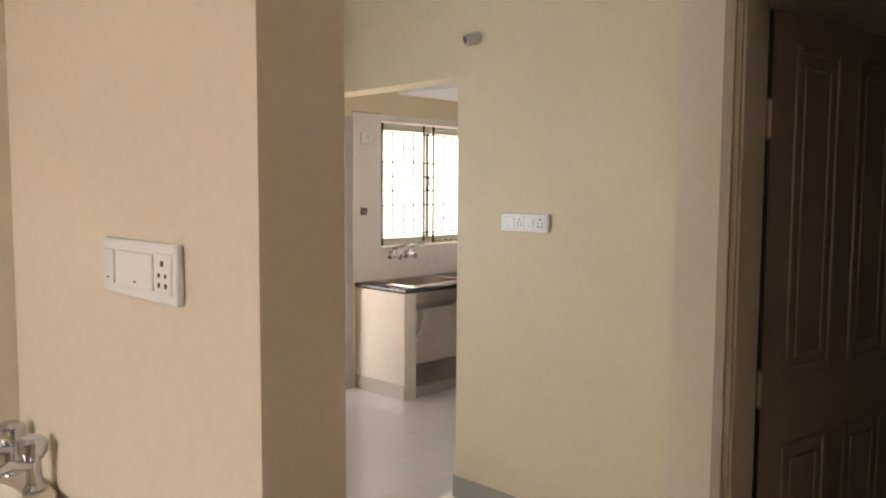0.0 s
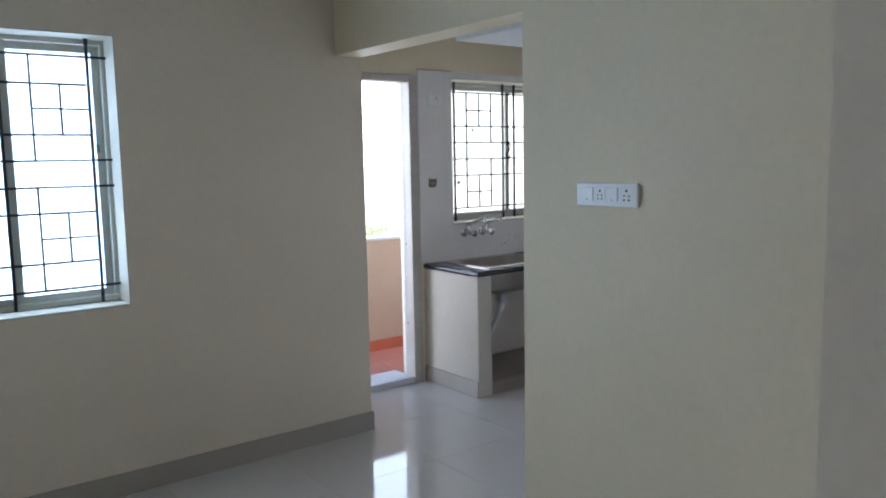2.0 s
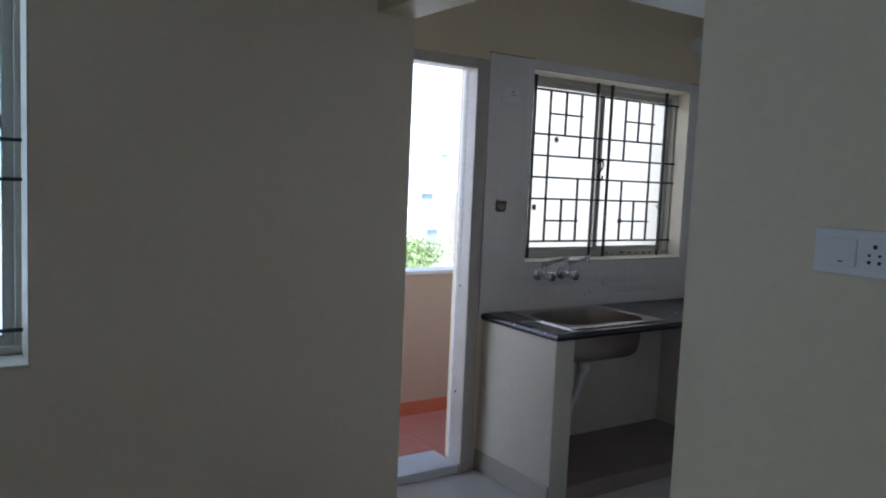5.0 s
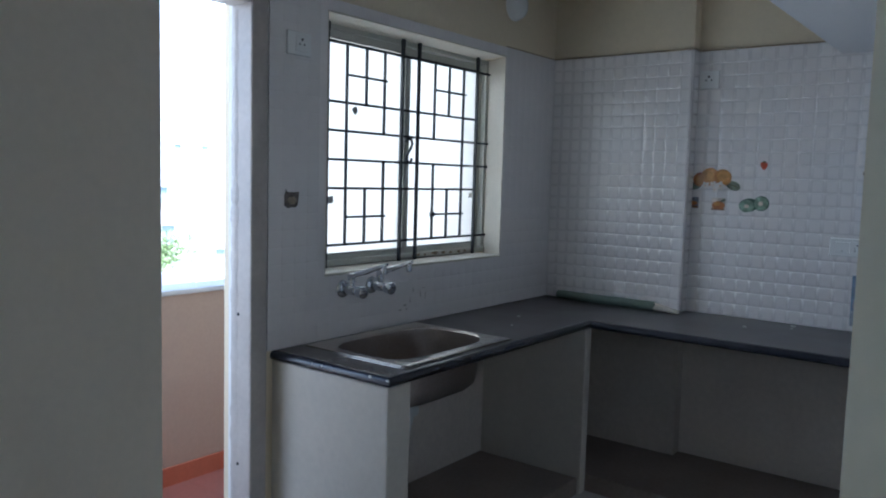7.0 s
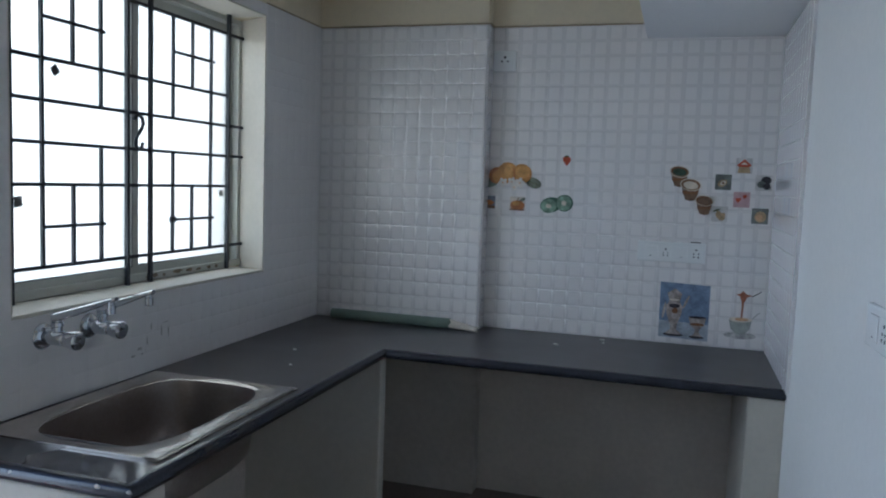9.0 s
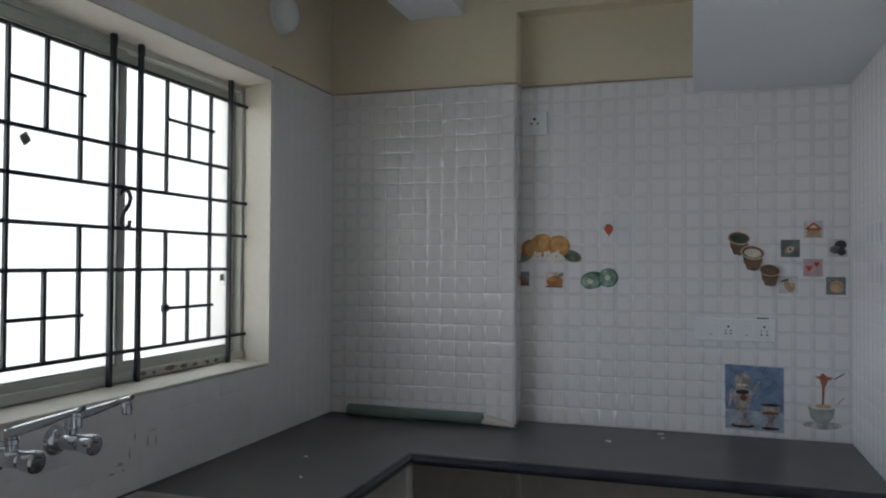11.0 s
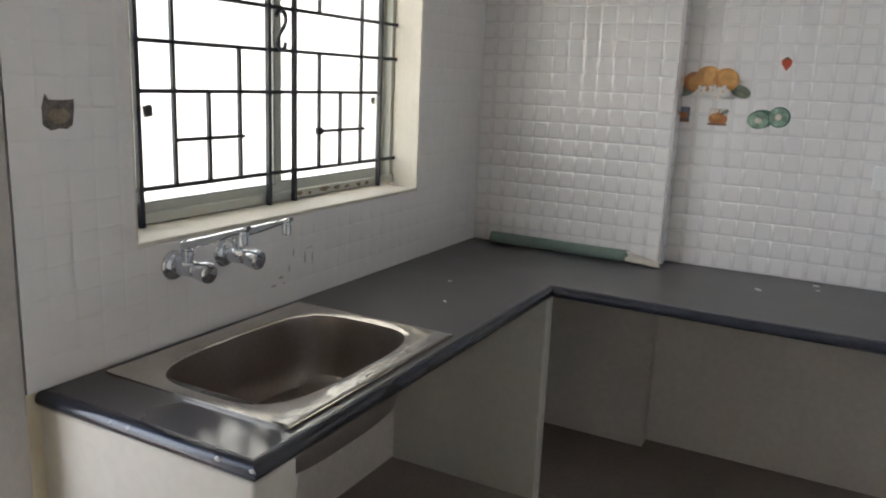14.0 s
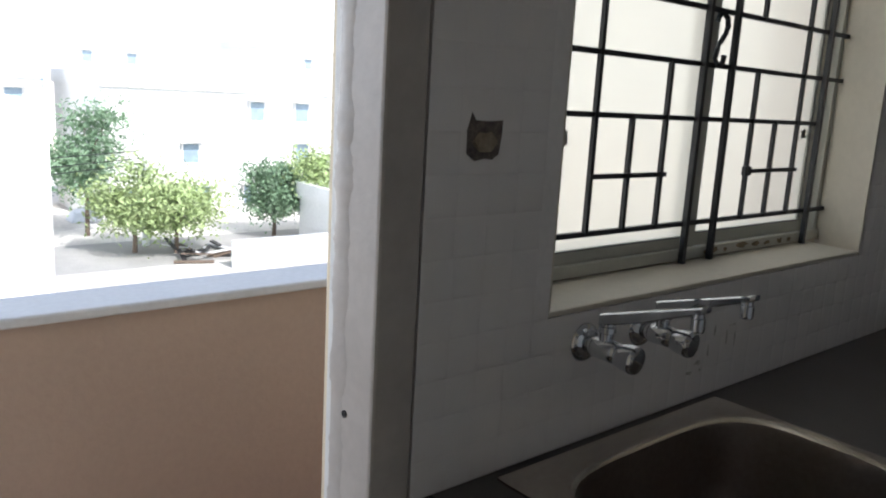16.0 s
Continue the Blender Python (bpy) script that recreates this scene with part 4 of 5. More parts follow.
# ---- balcony ----
structure("balcony_floor", box(-5.94, 2.93, -0.15, -5.06, 6.6, -0.006), JOINT, "terracotta tiled balcony floor")
structure("balcony_parapet", box(-5.94, 2.93, -0.006, -5.79, 6.6, 0.911), PEACH, "peach painted balcony parapet", "parapet")
structure("parapet_coping", box(-5.96, 2.93, 0.911, -5.775, 6.6, 0.936, bevel=0.006), STONE, "pale coping on the balcony parapet", "coping")
structure("balcony_skirting", box(-5.79, 2.93, -0.006, -5.778, 6.6, 0.088, bevel=0.002, seg=1), REDSKIRT, "terracotta tile skirting", "skirting")
structure("balcony_end", box(-5.79, 6.45, -0.006, -5.06, 6.6, 2.75), PEACH, "peach painted balcony side wall", "wall")

# ---- printed motifs on the tiles ----
def flat(bm, pts, y, thick=0.0006):
    vs = [bm.verts.new((-3.254 + (x + 3.254) * 1.02, y, 1.096 + (z - 1.099) * 1.015)) for x, z in pts]
    f = bm.faces.new(vs)
    ex = bmesh.ops.extrude_face_region(bm, geom=[f])
    for v in [g for g in ex["geom"] if isinstance(g, bmesh.types.BMVert)]:
        v.co.y += thick
    return bm


def disc(cx, cz, a, b, n=24, ang=0.0, e=2.0):
    c, s = math.cos(ang), math.sin(ang)
    return [(cx + u * c - w * s, cz + u * s + w * c) for u, w in [(p - 0, q - 0) for p, q in oval(0, 0, a, b, n, e)]]


def ink(name, c, vary=0.18):
    return surface("printed_" + name, c, 0.14, vary=vary, scale=30, fine=140, bump=0, coat=0.3)


ORANGE, LEAFY, BROWN, CREAMY = ink("orange", (0.52, 0.25, 0.07)), ink("leaf", (0.10, 0.11, 0.05)), ink("brown", (0.20, 0.10, 0.05)), ink("cream", (0.70, 0.62, 0.50))
KIWI, KIWID, REDI, BLUE = ink("kiwi", (0.27, 0.38, 0.28), 0.5), ink("kiwi_skin", (0.06, 0.12, 0.08)), ink("red", (0.42, 0.07, 0.03)), ink("blue", (0.20, 0.26, 0.37), 0.3)
COFFEE, PINK, SILVER, BLACKI = ink("coffee", (0.19, 0.12, 0.075), 0.35), ink("pink", (0.55, 0.36, 0.36)), ink("silver", (0.48, 0.46, 0.44), 0.4), ink("dark", (0.05, 0.045, 0.05), 0.3)
LILAC, PEACHI = ink("grey", (0.34, 0.32, 0.30), 0.3), ink("peach", (0.60, 0.38, 0.22))
FAINT, FAINTBLUE = ink("faint_grey", (0.66, 0.65, 0.66), 0.1), ink("faint_blue", (0.55, 0.58, 0.64), 0.1)
YM = YB - 0.0125


def motif(name, label, shapes):
    """shapes: (part name, outline, material), later ones in front."""
    m = thing(name, shapes[0][1][0][0], YM, shapes[0][1][0][1], label, "tile print", "printed tile motifs")
    for i, (pn, pts, mat) in enumerate(shapes):
        part(pn, flat(bmesh.new(), pts, YM - 0.0009 * i), mat, m)
    return m


def rect(x0, z0, x1, z1):
    return [(x0, z0), (x1, z0), (x1, z1), (x0, z1)]


RUST, AMBER, GREYLEAF = ink("rust", (0.42, 0.16, 0.05), 0.3), ink("amber", (0.62, 0.33, 0.10), 0.25), ink("grey_leaf", (0.17, 0.19, 0.14), 0.35)
PETAL = ink("petal", (0.78, 0.73, 0.66), 0.1)
blossoms = []
for cx, cz, rr in ((-3.938, 1.49, 0.017), (-3.898, 1.494, 0.016), (-3.862, 1.49, 0.019), (-3.884, 1.47, 0.014)):
    for k in range(5):
        a = 2 * math.pi * k / 5 + cx * 40
        blossoms.append(("petal", disc(cx + rr * 0.62 * math.cos(a), cz + rr * 0.62 * math.sin(a), rr * 0.62, rr * 0.45, 14, a), PETAL))
    blossoms.append(("eye", disc(cx, cz, rr * 0.2, rr * 0.2, 10), AMBER))
motif("orange_print", "printed apricots with grey-green leaves and white blossom", [
    ("leaf", disc(-3.99, 1.49, 0.034, 0.02, ang=0.4), GREYLEAF), ("leaf", disc(-3.806, 1.492, 0.036, 0.022, ang=-0.35), GREYLEAF), ("vein", disc(-3.806, 1.492, 0.032, 0.0015, ang=-0.35), LEAFY),
    ("fruit", disc(-3.968, 1.52, 0.036, 0.036), RUST), ("cut_face", disc(-3.962, 1.516, 0.026, 0.026), ORANGE),
    ("fruit", disc(-3.92, 1.532, 0.047, 0.046), ORANGE), ("blush", disc(-3.908, 1.54, 0.03, 0.032), AMBER), ("fruit", disc(-3.858, 1.53, 0.044, 0.042), ORANGE), ("blush", disc(-3.852, 1.538, 0.032, 0.028), AMBER),
    ("crease", disc(-3.89, 1.53, 0.003, 0.036, ang=0.15), RUST)] + blossoms)
motif("small_tile_print", "small printed tile of dusk hills", [("ground", rect(-4.022, 1.375, -3.972, 1.43), ink("slate", (0.17, 0.18, 0.23), 0.3)), ("hill", disc(-3.998, 1.4, 0.02, 0.011), RUST), ("field", rect(-4.022, 1.375, -3.972, 1.387), BROWN)])
motif("small_tile_print", "small printed tile of a brown fruit", [("ground", rect(-3.906, 1.37, -3.84, 1.43), ink("sand", (0.62, 0.55, 0.47))), ("fruit", disc(-3.872, 1.392, 0.032, 0.022), RUST), ("blush", disc(-3.878, 1.4, 0.016, 0.01), ORANGE), ("stem", [(-3.874, 1.412), (-3.871, 1.412), (-3.866, 1.428), (-3.87, 1.428)], BROWN), ("leaf", disc(-3.85, 1.418, 0.014, 0.006, ang=0.4), GREYLEAF), ("shade", rect(-3.906, 1.37, -3.84, 1.377), BROWN)])
motif("kiwi_print", "printed kiwi halves on white tiles", [
    ("shadow_skin", disc(-3.728, 1.40, 0.046, 0.033, ang=0.2), KIWID), ("half", disc(-3.736, 1.395, 0.035, 0.03, ang=0.2), KIWI), ("half_skin", disc(-3.669, 1.41, 0.037, 0.036), KIWID), ("half", disc(-3.671, 1.41, 0.032, 0.032), KIWI),
    ("core", disc(-3.736, 1.395, 0.012, 0.009), CREAMY), ("core", disc(-3.671, 1.41, 0.011, 0.011), CREAMY)])
motif("strawberry_print", "small printed strawberry on a white tile", [("berry", [(-3.667, 1.568), (-3.682, 1.588), (-3.686, 1.603), (-3.676, 1.61), (-3.66, 1.61), (-3.65, 1.602), (-3.653, 1.586)], REDI), ("leaf", disc(-3.668, 1.61, 0.009, 0.004), LEAFY)])
cups = []
for cx, cz, r, k in ((-3.207, 1.558, 0.036, ink("green_tea", (0.06, 0.09, 0.06), 0.3)), (-3.161, 1.506, 0.038, CREAMY), (-3.105, 1.443, 0.033, COFFEE)):
    cups += [("cup", [(cx - r, cz), (cx + r, cz), (cx + r * 0.62, cz - r * 1.62), (cx + r * 0.1, cz - r * 1.75), (cx - r * 0.5, cz - r * 1.6)], COFFEE), ("band", [(cx - r * 0.85, cz - r * 0.7), (cx + r * 0.87, cz - r * 0.65), (cx + r * 0.8, cz - r * 1.0), (cx - r * 0.74, cz - r * 1.05)], BROWN), ("lip", disc(cx, cz, r * 1.08, r * 0.66, ang=-0.15), CREAMY), ("rim", disc(cx, cz, r * 0.98, r * 0.58, ang=-0.15), BROWN), ("drink", disc(cx, cz - r * 0.05, r * 0.76, r * 0.42, ang=-0.15), k)]
motif("coffee_cup_print", "three printed paper coffee cups on white tiles", cups)
PALE, TAN, DUSK = ink("pale", (0.60, 0.57, 0.54)), ink("tan", (0.42, 0.30, 0.17), 0.4), ink("dusk", (0.16, 0.17, 0.15), 0.4)
for cx, cz, g, lab, figs in (
        (-2.962, 1.588, PALE, "small printed tile of a red-brown house cake", [("roof", [(-0.028, 0.002), (0.0, 0.027), (0.028, 0.002), (0.018, -0.004), (-0.018, -0.004)], REDI), ("body", [(-0.02, -0.004), (0.02, -0.004), (0.024, -0.028), (-0.024, -0.028)], TAN), ("icing", [(-0.014, 0.005), (0.0, 0.016), (0.014, 0.005)], CREAMY)]),
        (-3.037, 1.521, DUSK, "small printed dark tile with a cut fruit", [("fruit", disc(-0.003, -0.004, 0.019, 0.013, ang=0.5), TAN), ("core", disc(-0.001, -0.003, 0.012, 0.008, ang=0.5), CREAMY), ("pip", disc(-0.001, -0.003, 0.005, 0.005), BROWN)]),
        (-2.886, 1.522, PALE, "small printed tile of dark berries", [("berry", disc(0.009, 0.011, 0.019, 0.016), BLACKI), ("berry", disc(-0.008, -0.006, 0.017, 0.014), DUSK), ("berry", disc(0.012, -0.013, 0.014, 0.013), BLACKI)]),
        (-2.964, 1.453, PINK, "small printed pink tile with hearts", [("heart", [(-0.013, -0.014), (-0.023, 0.0), (-0.02, 0.008), (-0.013, 0.005), (-0.006, 0.009), (-0.002, 0.001)], REDI), ("heart", [(0.011, 0.002), (0.003, 0.013), (0.006, 0.021), (0.011, 0.018), (0.018, 0.022), (0.02, 0.013)], REDI)]),
        (-3.044, 1.392, PALE, "small printed tile of tan nuts", [("nut", disc(0.0, -0.006, 0.012, 0.02, ang=0.5), TAN), ("nut", disc(0.013, -0.01, 0.009, 0.017, ang=-0.2), TAN), ("stalk", disc(-0.012, 0.015, 0.015, 0.004, ang=0.3), LEAFY)]),
        (-2.892, 1.390, DUSK, "small printed dark tile of a brown fruit", [("fruit", disc(0.002, -0.003, 0.022, 0.022), TAN), ("blush", disc(-0.003, -0.006, 0.014, 0.014), PEACHI)])):
    motif("small_tile_print", lab, [("ground", rect(cx - 0.031, cz - 0.031, cx + 0.031, cz + 0.031), g)] + [(pn, [(cx + u, cz + w) for u, w in pts], mat) for pn, pts, mat in figs])


def vase(cx, z0, w, h):
    prof = [(0.45, 0.0), (0.5, 0.03), (0.2, 0.1), (0.22, 0.2), (0.5, 0.45), (0.55, 0.6), (0.35, 0.72), (0.45, 0.86), (0.5, 0.9), (0.25, 0.95), (0.08, 1.0)]
    return [(cx + w * r, z0 + h * t) for r, t in prof] + [(cx - w * r, z0 + h * t) for r, t in reversed(prof)]


POT, TABLE = ink("antique_silver", (0.40, 0.34, 0.30), 0.5), ink("pale_blue", (0.40, 0.43, 0.48), 0.25)
motif("teapot_print", "printed blue picture of silver teapot and goblet", [
    ("ground", [(-3.254, 0.872), (-3.059, 0.866), (-3.059, 1.096), (-3.255, 1.102)], BLUE), ("table", [(-3.254, 0.872), (-3.059, 0.866), (-3.059, 0.935), (-3.254, 0.942)], TABLE),
    ("foot", disc(-3.196, 0.884, 0.04, 0.008), BLACKI), ("foot", disc(-3.103, 0.88, 0.03, 0.006), BLACKI),
    ("teapot", vase(-3.196, 0.886, 0.06, 0.19), POT), ("goblet", [(-3.138, 0.965), (-3.068, 0.965), (-3.076, 0.93), (-3.095, 0.912), (-3.092, 0.895), (-3.08, 0.884), (-3.126, 0.884), (-3.113, 0.895), (-3.11, 0.912), (-3.13, 0.93)], POT),
    ("engraving", disc(-3.196, 1.005, 0.022, 0.009), BLACKI), ("engraving", disc(-3.193, 0.985, 0.012, 0.012), BROWN), ("engraving", disc(-3.196, 1.03, 0.02, 0.005), CREAMY), ("handle", disc(-3.236, 0.985, 0.005, 0.035, ang=-0.15), POT), ("spout", disc(-3.15, 1.025, 0.005, 0.03, ang=-0.4), POT),
    ("engraving", disc(-3.103, 0.935, 0.027, 0.006), BROWN), ("lip", disc(-3.103, 0.964, 0.034, 0.005), BLACKI)])
HONEY = ink("honey_red", (0.33, 0.13, 0.07), 0.3)
motif("teacup_print", "printed tea cup with a honey dipper on white tiles", [
    ("saucer", disc(-2.937, 0.902, 0.062, 0.014), SILVER), ("cup", [(-2.982, 0.968), (-2.895, 0.968), (-2.902, 0.93), (-2.922, 0.907), (-2.952, 0.907), (-2.974, 0.93)], ink("celadon", (0.36, 0.37, 0.33), 0.2)), ("foam", disc(-2.938, 0.968, 0.044, 0.011), CREAMY), ("swirl", disc(-2.934, 0.969, 0.026, 0.006), PEACHI),
    ("stream", [(-2.938, 0.975), (-2.931, 0.975), (-2.928, 1.05), (-2.937, 1.05)], HONEY), ("dipper", [(-2.96, 1.072), (-2.945, 1.062), (-2.938, 1.04), (-2.926, 1.04), (-2.918, 1.06), (-2.898, 1.068), (-2.922, 1.074), (-2.935, 1.086), (-2.945, 1.074)], HONEY),
    ("stick", [(-2.9, 1.066), (-2.868, 1.088), (-2.866, 1.085), (-2.898, 1.063)], BLACKI), ("spoon", [(-2.897, 0.975), (-2.868, 1.005), (-2.866, 1.002), (-2.893, 0.972)], SILVER)])
for z in (1.44, 1.565):
    pr = thing("faint_tile_print", XR - 0.012, 5.55, z, "faint blue striped print on the side wall tiles", "tile print", "printed tile motifs")
    for k in range(4):
        part("stripe", box(XR - 0.0126, 5.52 + 0.06 * k, z - 0.03, XR - 0.0118, 5.545 + 0.06 * k, z + 0.03), FAINT if k % 2 else FAINTBLUE, pr)

# ---- outdoors ----
GZ0 = -7.5
structure("ground", box(-900, -900, GZ0 - 0.5, 900, 900, GZ0), GROUND, "pale dusty open ground between houses")
structure("road", box(-47.5, -80, GZ0, -41, 100, GZ0 + 0.02), ASPHALT, "narrow worn lane")


bm = bmesh.new()
ring = [[bm.verts.new((480 * math.cos(2 * math.pi * k / 64), 480 * math.sin(2 * math.pi * k / 64), z)) for k in range(64)] for z in (-12, 330)]
for k in range(64):
    bm.faces.new((ring[0][k], ring[0][(k + 1) % 64], ring[1][(k + 1) % 64], ring[1][k]))
structure("backdrop", bm, HAZE, "white hazy sky all round the horizon")


def house(x, y, z0, w, d, h, storeys, material, label, cols=4, roofhouse=False):
    """House with its front to +x."""
    hs = thing("house", x, y, z0, label, "house", "houses across the lane")
    part("wall", box(x - d, y - w / 2, z0, x, y + w / 2, z0 + h), material, hs)
    part("roof", grid_wall([x - d - 0.15, x - d + 0.1, x - 0.1, x + 0.2], [y - w / 2 - 0.15, y - w / 2 + 0.1, y + w / 2 - 0.1, y + w / 2 + 0.15], [z0 + h, z0 + h + 0.2, z0 + h + 0.9],
         lambda a, b, c: c < z0 + h + 0.2 or a > x - 0.1 or a < x - d + 0.1 or abs(b - y) > w / 2 - 0.1), HOUSE, hs)
    if roofhouse:
        part("stair_head", box(x - d * 0.7, y - w * 0.2, z0 + h + 0.2, x - d * 0.3, y + w * 0.15, z0 + h + 2.6), material, hs)
    sh = h / storeys
    wrng = random.Random(int(abs(x * 7 + y)))
    for s in range(storeys):
        for c in range(cols):
            if wrng.random() < 0.35:
                continue
            yy = y - w / 2 + w * (c + wrng.uniform(0.3, 0.7)) / cols
            zz = z0 + s * sh + sh * 0.35
            win = part("window", box(x, yy - 0.62, zz - 0.08, x + 0.08, yy + 0.62, zz + 1.28), HOUSE, hs)
            part("pane", box(x + 0.08, yy - 0.5, zz, x + 0.085, yy + 0.5, zz + 1.2), PANE, win)
            part("sunshade", box(x + 0.085, yy - 0.75, zz + 1.3, x + 0.55, yy + 0.75, zz + 1.38), HOUSE, win)
    return hs


house(-53, 27, GZ0, 19, 10, 8.4, 3, HOUSE, "white three-storey house with small windows", 5, True)
house(-58, 50, GZ0, 18, 10, 7.0, 2, HOUSEPINK, "pale two-storey house with a flat roof", 4)
house(-60, 9, GZ0, 14, 9, 8.6, 3, HOUSE, "white house behind a tree", 4)
house(-95, 62, GZ0, 26, 12, 13.5, 4, HOUSE, "tall white apartment house far off", 6, True)
house(-98, 30, GZ0, 24, 12, 12.5, 4, HOUSEPINK, "pale apartment house far off", 5, True)
house(-30, 5.2, GZ0, 8.2, 7, 7.2, 2, HOUSE, "white two-storey house with a bare side wall", 2)
house(-37, 31, GZ0, 10, 7, 2.6, 1, HOUSE, "low white house beside the lane", 3)


def tree(x, y, h, r, material, seed, label):
    rng = random.Random(seed)
    t = thing("tree", x, y, GZ0, label, "tree", "trees along the lane")
    bm = tube([(x, y, GZ0), (x + 0.1, y, GZ0 + h * 0.3), (x - 0.05, y + 0.1, GZ0 + h * 0.6)], 0.14, 8, r2=0.07)
    tips = []
    for k in range(9):
        a = 2 * math.pi * k / 9 + rng.random()
        rr = r * rng.uniform(0.4, 0.85)
        p0 = Vector((x, y, GZ0 + h * rng.uniform(0.3, 0.6)))
        p1 = Vector((x + rr * math.cos(a), y + rr * math.sin(a), GZ0 + h * rng.uniform(0.42, 1.0)))
        add_tube(bm, [p0, (p0 + p1) / 2 + Vector((0, 0, 0.2)), p1], 0.07, 6, r2=0.02)
        tips.append(p1)
    part("trunk", bm, BARK, t)
    verts, faces = [], []
    for k in range(5200):
        c = rng.choice(tips)
        p = c + Vector((rng.gauss(0, 1), rng.gauss(0, 1), rng.gauss(0, 0.75))) * r * 0.34
        s = rng.uniform(0.1, 0.2)
        q = Euler((rng.uniform(-1, 1), rng.uniform(-1, 1), rng.uniform(0, 6.28))).to_matrix()
        i = len(verts)
        for u, w, e in ((-1, 0, 0), (0, -0.42, 0.1), (1, 0, -0.15), (0, 0.42, 0.1)):
            verts.append(p + q @ Vector((u, w, e)) * s)
        faces += [(i, i + 1, i + 2), (i, i + 2, i + 3)]
    me = bpy.data.meshes.new("crown")
    me.from_pydata(verts, [], faces)
    me.materials.append(material)
    o = new("crown", me)
    o.parent = t
    o.matrix_parent_inverse = parent_world(t).inverted()
    return t


tree(-50, 15.8, 7.5, 2.0, LEAF, 1, "leafy dark green street tree")
tree(-44.5, 16.6, 4.1, 1.8, LEAFPALE, 2, "young pale green street tree")
tree(-43.5, 18.4, 3.3, 2.3, LEAFPALE, 3, "low spreading pale green tree")
tree(-46, 25.4, 4.0, 1.6, LEAF, 4, "leafy green tree beside a wall")
tree(-45, 28.0, 4.5, 2.0, LEAFPALE, 5, "pale green bushy tree beside a wall")

CARX, CARY = -55.0, 18.1
car = thing("parked_car", CARX, CARY, GZ0, "parked car under a pale grey cover", "car")
bm = bmesh.new()
prof = [(-2.0, 0.15, 0.7), (-1.7, 0.62, 0.8), (-0.9, 0.85, 0.85), (-0.5, 1.3, 0.75), (0.7, 1.36, 0.75), (1.2, 0.95, 0.85), (1.8, 0.8, 0.8), (2.05, 0.3, 0.7)]
rings = []
for u, h, w in prof:
    rings.append([bm.verts.new((CARX + w * a, CARY + u, GZ0 + 0.02 + h * b)) for a, b in ((-1, 0), (-1, 0.5), (-0.82, 0.9), (0, 1), (0.82, 0.9), (1, 0.5), (1, 0))])
for u, v in zip(rings, rings[1:]):
    for k in range(6):
        bm.faces.new((u[k], u[k + 1], v[k + 1], v[k]))
bm.faces.new(rings[0])
bm.faces.new(rings[-1])
part("cover", bm, COVER, car, smooth=True)
POX, POY = -46.0, 17.7
pole = thing("street_pole", POX, POY, GZ0, "pale concrete street pole with cables", "pole")
part("shaft", tube([(POX, POY, GZ0), (POX, POY, GZ0 + 5.4)], 0.2, 10, r2=0.15), STONE, pole)
for k, z in enumerate((5.2, 4.8, 4.5)):
    part("cable", tube([(POX, POY, GZ0 + z), (POX - 1, POY - 7, GZ0 + z - 0.7 - 0.1 * k), (POX - 2, POY - 18, GZ0 + z + 0.4)], 0.025, 5), WIRE, pole)
wl = thing("yard_wall", -39, 30, GZ0, "low whitewashed yard wall along the lane", "wall")
part("wall", box(-39.2, 19.5, GZ0, -39.0, 60, GZ0 + 1.3), HOUSE, wl)
part("coping", box(-39.25, 19.5, GZ0 + 1.3, -38.95, 60, GZ0 + 1.38), STONE, wl)
rng = random.Random(5)
pile = thing("rubble_heap", -42.5, 19.2, GZ0, "heap of boards and rubble on the open ground", "rubble")
for k in range(16):
    bm = box(-rng.uniform(0.5, 1.6), -0.1, 0, rng.uniform(0.5, 1.6), 0.1, 0.08)
    bmesh.ops.transform(bm, matrix=pose(-42.5 + rng.uniform(-1.6, 1.6), 19.2 + rng.uniform(-1.8, 1.8), GZ0 + rng.uniform(0.05, 0.4), rng.uniform(-15, 15), rng.uniform(-15, 15), rng.uniform(0, 180)), verts=bm.verts)
    part("board", bm, rng.choice((BARK, STONE, WIRE)), pile)

# ---- tiles on the walls, last ----
P = 0.0625


def tile_mesh(w, h, relief):
    """One pillowed cell facing -y, its middle at the origin, wall plane at y = 0."""
    bm = bmesh.new()
    rings = []
    for g, y in ((0.0002, -0.0090 + 0.00165 * relief), (0.0022, -0.0090 + 0.00092 * relief), (0.0052, -0.0090 + 0.0003 * relief), (0.0095, -0.0090)):
        rings.append([bm.verts.new((sx * (w / 2 - g), y, sz * (h / 2 - g * 0.7))) for sx, sz in ((-1, -1), (1, -1), (1, 1), (-1, 1))])
    for u, v in zip(rings, rings[1:]):
        for k in range(4):
            bm.faces.new((u[k], u[(k + 1) % 4], v[(k + 1) % 4], v[k]))
    bm.faces.new(rings[-1])
    me = mesh_of("tile", bm, TILEEDGE if relief > 0.8 else TILE)
    me.materials.append(TILE)
    me.polygons[len(me.polygons) - 1].material_index = 1
    for p in me.polygons:
        p.use_smooth = True
    return me


TILES = {}


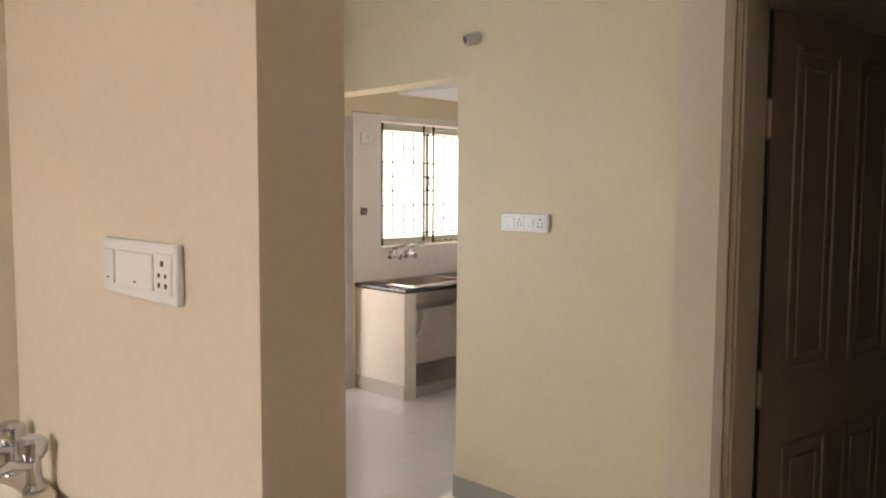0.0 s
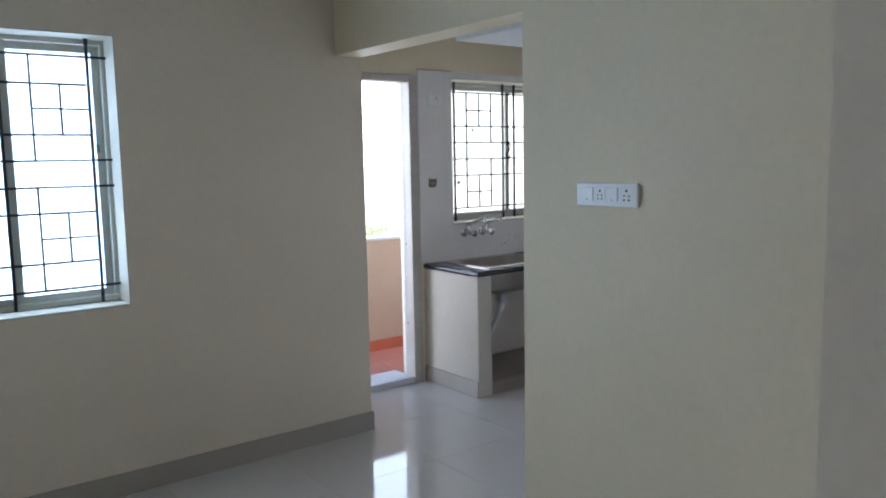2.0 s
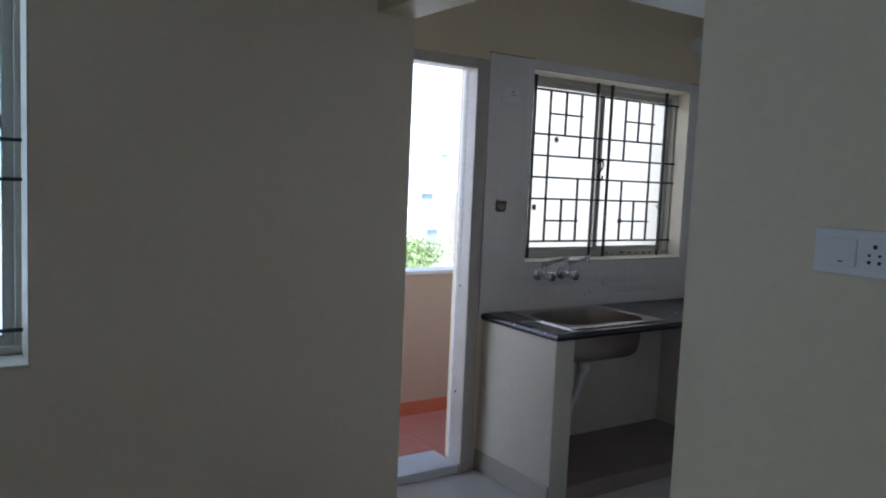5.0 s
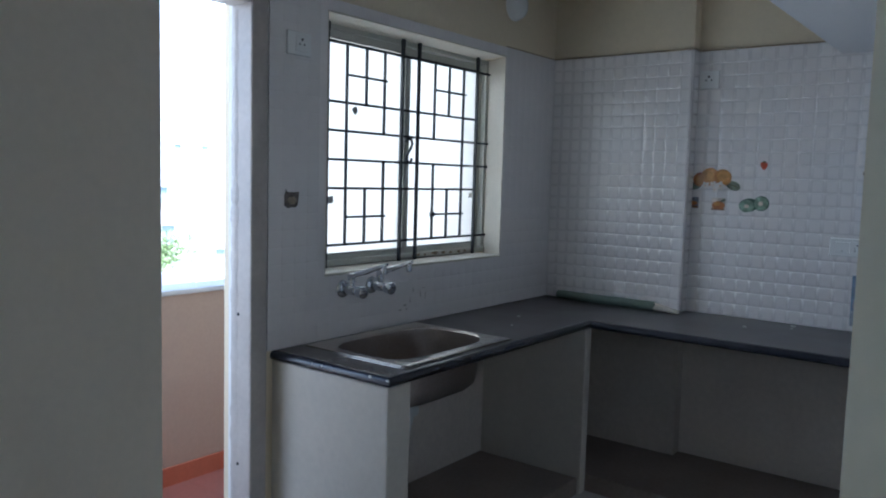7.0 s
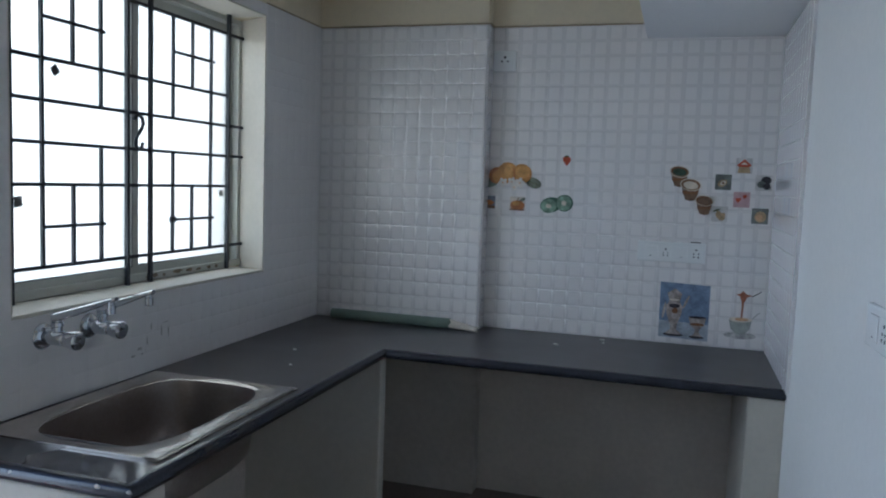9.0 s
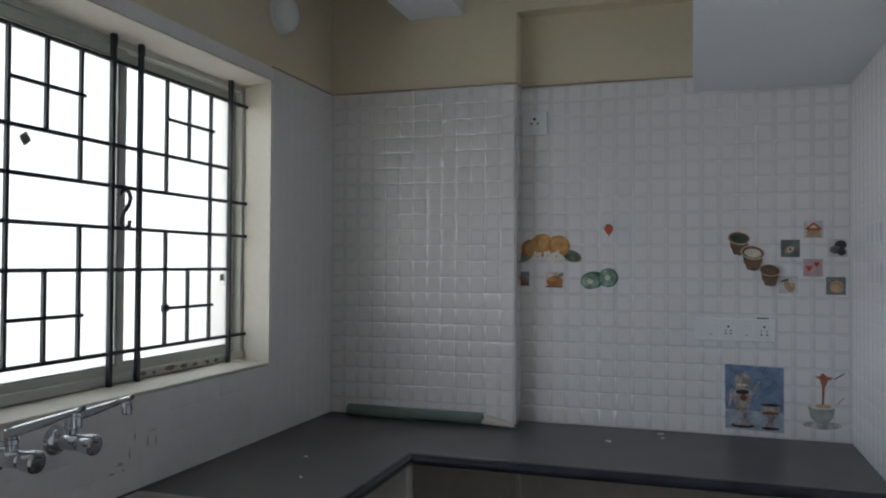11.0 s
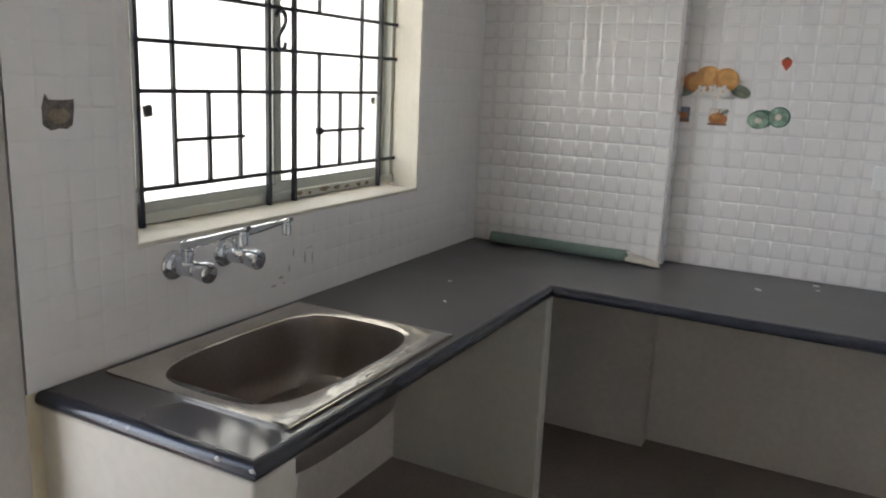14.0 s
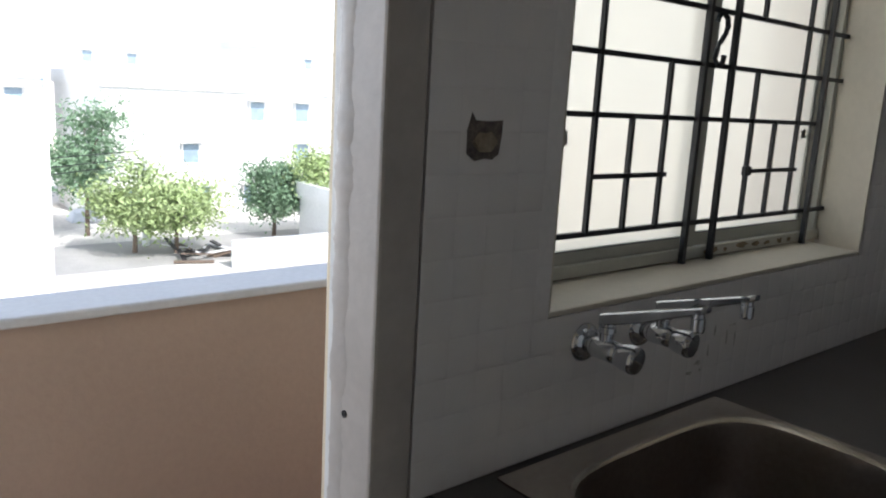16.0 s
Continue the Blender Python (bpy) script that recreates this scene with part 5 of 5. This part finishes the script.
def tile_field(name, label, frame_m, u0, u1, z0, z1, keep, singles, backing, relief=1.0):
    """Grid of cells on a wall. frame_m: pose of the wall's own axes (x along, -y out). singles: how many are objects of their own."""
    root = structure(name, backing, GROUT, label, "tiles")
    rest_v, rest_f = [], []
    nu, nz = max(1, round((u1 - u0) / P)), max(1, round((z1 - z0) / P))
    pu, pz = (u1 - u0) / nu, (z1 - z0) / nz
    key = (round(pu, 4), round(pz, 4), relief)
    if key not in TILES:
        TILES[key] = tile_mesh(pu, pz, relief)
    me = TILES[key]
    rng = random.Random(len(name))
    made = 0
    cells = [(i, k) for k in range(nz) for i in range(nu)]
    for i, k in cells:
        u, z = u0 + pu * (i + 0.5), z0 + pz * (k + 0.5)
        if not keep(u, z):
            continue
        m = frame_m @ pose(u, 0, z, rng.uniform(-0.1, 0.1), 0, rng.uniform(-0.1, 0.1))
        if made < singles:
            o = new("tile", me)
            o.parent = root
            o.matrix_basis = m
            made += 1
        else:
            b = len(rest_v)
            rest_v += [m @ v.co for v in me.vertices]
            rest_f += [tuple(b + q for q in p.vertices) for p in me.polygons]
    if rest_v:
        r = bpy.data.meshes.new("tile_rest")
        r.from_pydata(rest_v, [], rest_f)
        r.materials.append(TILEEDGE if relief > 0.8 else TILE)
        r.materials.append(TILE)
        face = len(me.polygons) - 1
        for p in r.polygons:
            p.use_smooth = True
            p.material_index = 1 if p.index % (face + 1) == face else 0
        o = new("tile_rest", r)
        o.parent = root
        o["kind"] = "stuff"
    return root


tile_field("tiles_north", "white glossy wall tiles with an embossed square grid", pose(0, YB - 0.003, 0), CX + 0.0015, XR - 0.010, ZC + 0.002, TT, lambda u, z: not (u > -3.366 and z > 2.09), 300,
           grid_wall([CX + 0.0005, -3.367, XR - 0.001], [YB - 0.0098, YB - 0.0005], [ZC + 0.001, 2.109, TT], lambda x, y, z: x < -3.367 or z < 2.109))
tile_field("tiles_column", "white glossy wall tiles with an embossed square grid", pose(0, YC - 0.003, 0), XW + 0.0095, CX + 0.0005, ZC + 0.002, TT, lambda u, z: True, 280,
           box(XW + 0.001, YC - 0.0098, ZC + 0.001, CX + 0.0005, YC - 0.0005, TT))
tile_field("tiles_column_side", "white glossy tiles on the column's side", pose(CX + 0.0005, 0, 0, 0, 0, 90), YC - 0.011, YB - 0.012, ZC + 0.002, TT, lambda u, z: True, 60,
           box(CX + 0.0005, YC - 0.001, ZC + 0.001, CX + 0.0073, YB - 0.005, TT))
tile_field("tiles_west", "white glossy wall tiles round the kitchen window", pose(XW + 0.003, 0, 0, 0, 0, 90), 3.8795, YC - 0.0095, ZC + 0.002, TT,
           lambda u, z: not (WY0 - 0.02 < u < WY1 + 0.02 and WZ0 - 0.02 < z), 300,
           grid_wall([XW + 0.0005, XW + 0.0101], [3.8795, WY0, WY1, YC - 0.001], [ZC + 0.001, WZ0, WZ1, TT], lambda x, y, z: not (WY0 < y < WY1 and WZ0 < z < WZ1)), 0.65)
tile_field("tiles_east", "white glossy tiles on the side wall over the worktop", pose(XR - 0.003, 0, 0, 0, 0, -90), -(YB - 0.012), -5.29, ZC + 0.002, 2.108, lambda u, z: True, 250,
           box(XR - 0.0105, 5.29, ZC + 0.001, XR - 0.0005, YB - 0.005, 2.108), 0.35)
bm = box(XW, YC - 0.0135, TT, CX + 0.012, YC - 0.0005, TT + 0.006)
add_box(bm, CX + 0.0005, YC - 0.0005, TT, CX + 0.012, YB - 0.013, TT + 0.006)
add_box(bm, CX + 0.0005, YB - 0.0135, TT, -3.367, YB - 0.0005, TT + 0.006)
add_box(bm, XW + 0.0005, 3.879, TT, XW + 0.0125, 4.165, TT + 0.006)
add_box(bm, XW + 0.0005, 5.425, TT, XW + 0.0125, YC - 0.014, TT + 0.006)
structure("tile_edge", bm, TRIM, "thin brown edge along the top of the tiles", "trim")


# ---- floor tiles ----
def paving(root, x0, y0, x1, y1, px, py, ox, oy, z, material, name="floor_tile"):
    i0, i1 = math.floor((x0 - ox) / px), math.ceil((x1 - ox) / px)
    j0, j1 = math.floor((y0 - oy) / py), math.ceil((y1 - oy) / py)
    cache = {}
    for i in range(i0, i1):
        for j in range(j0, j1):
            a, b = max(x0, ox + i * px), min(x1, ox + (i + 1) * px)
            c, d = max(y0, oy + j * py), min(y1, oy + (j + 1) * py)
            if b - a < 0.02 or d - c < 0.02:
                continue
            key = (round(b - a, 3), round(d - c, 3))
            if key not in cache:
                cache[key] = mesh_of(name, box(-(b - a) / 2 + 0.0007, -(d - c) / 2 + 0.0007, -0.0035, (b - a) / 2 - 0.0007, (d - c) / 2 - 0.0007, 0, bevel=0.0006, seg=1), material)
            o = new(name, cache[key])
            o.parent = root
            o.location = ((a + b) / 2, (c + d) / 2, z)


paving(bpy.data.objects["floor"], -5.05, -1.95, EAST, BACK - 0.01, 0.605, 0.605, -4.213, 3.062, 0.0, FLOOR)
paving(bpy.data.objects["balcony_floor"], -5.79, 2.94, -5.065, 6.45, 0.3, 0.3, -5.79, 3.0, -0.002, REDTILE, "balcony_tile")
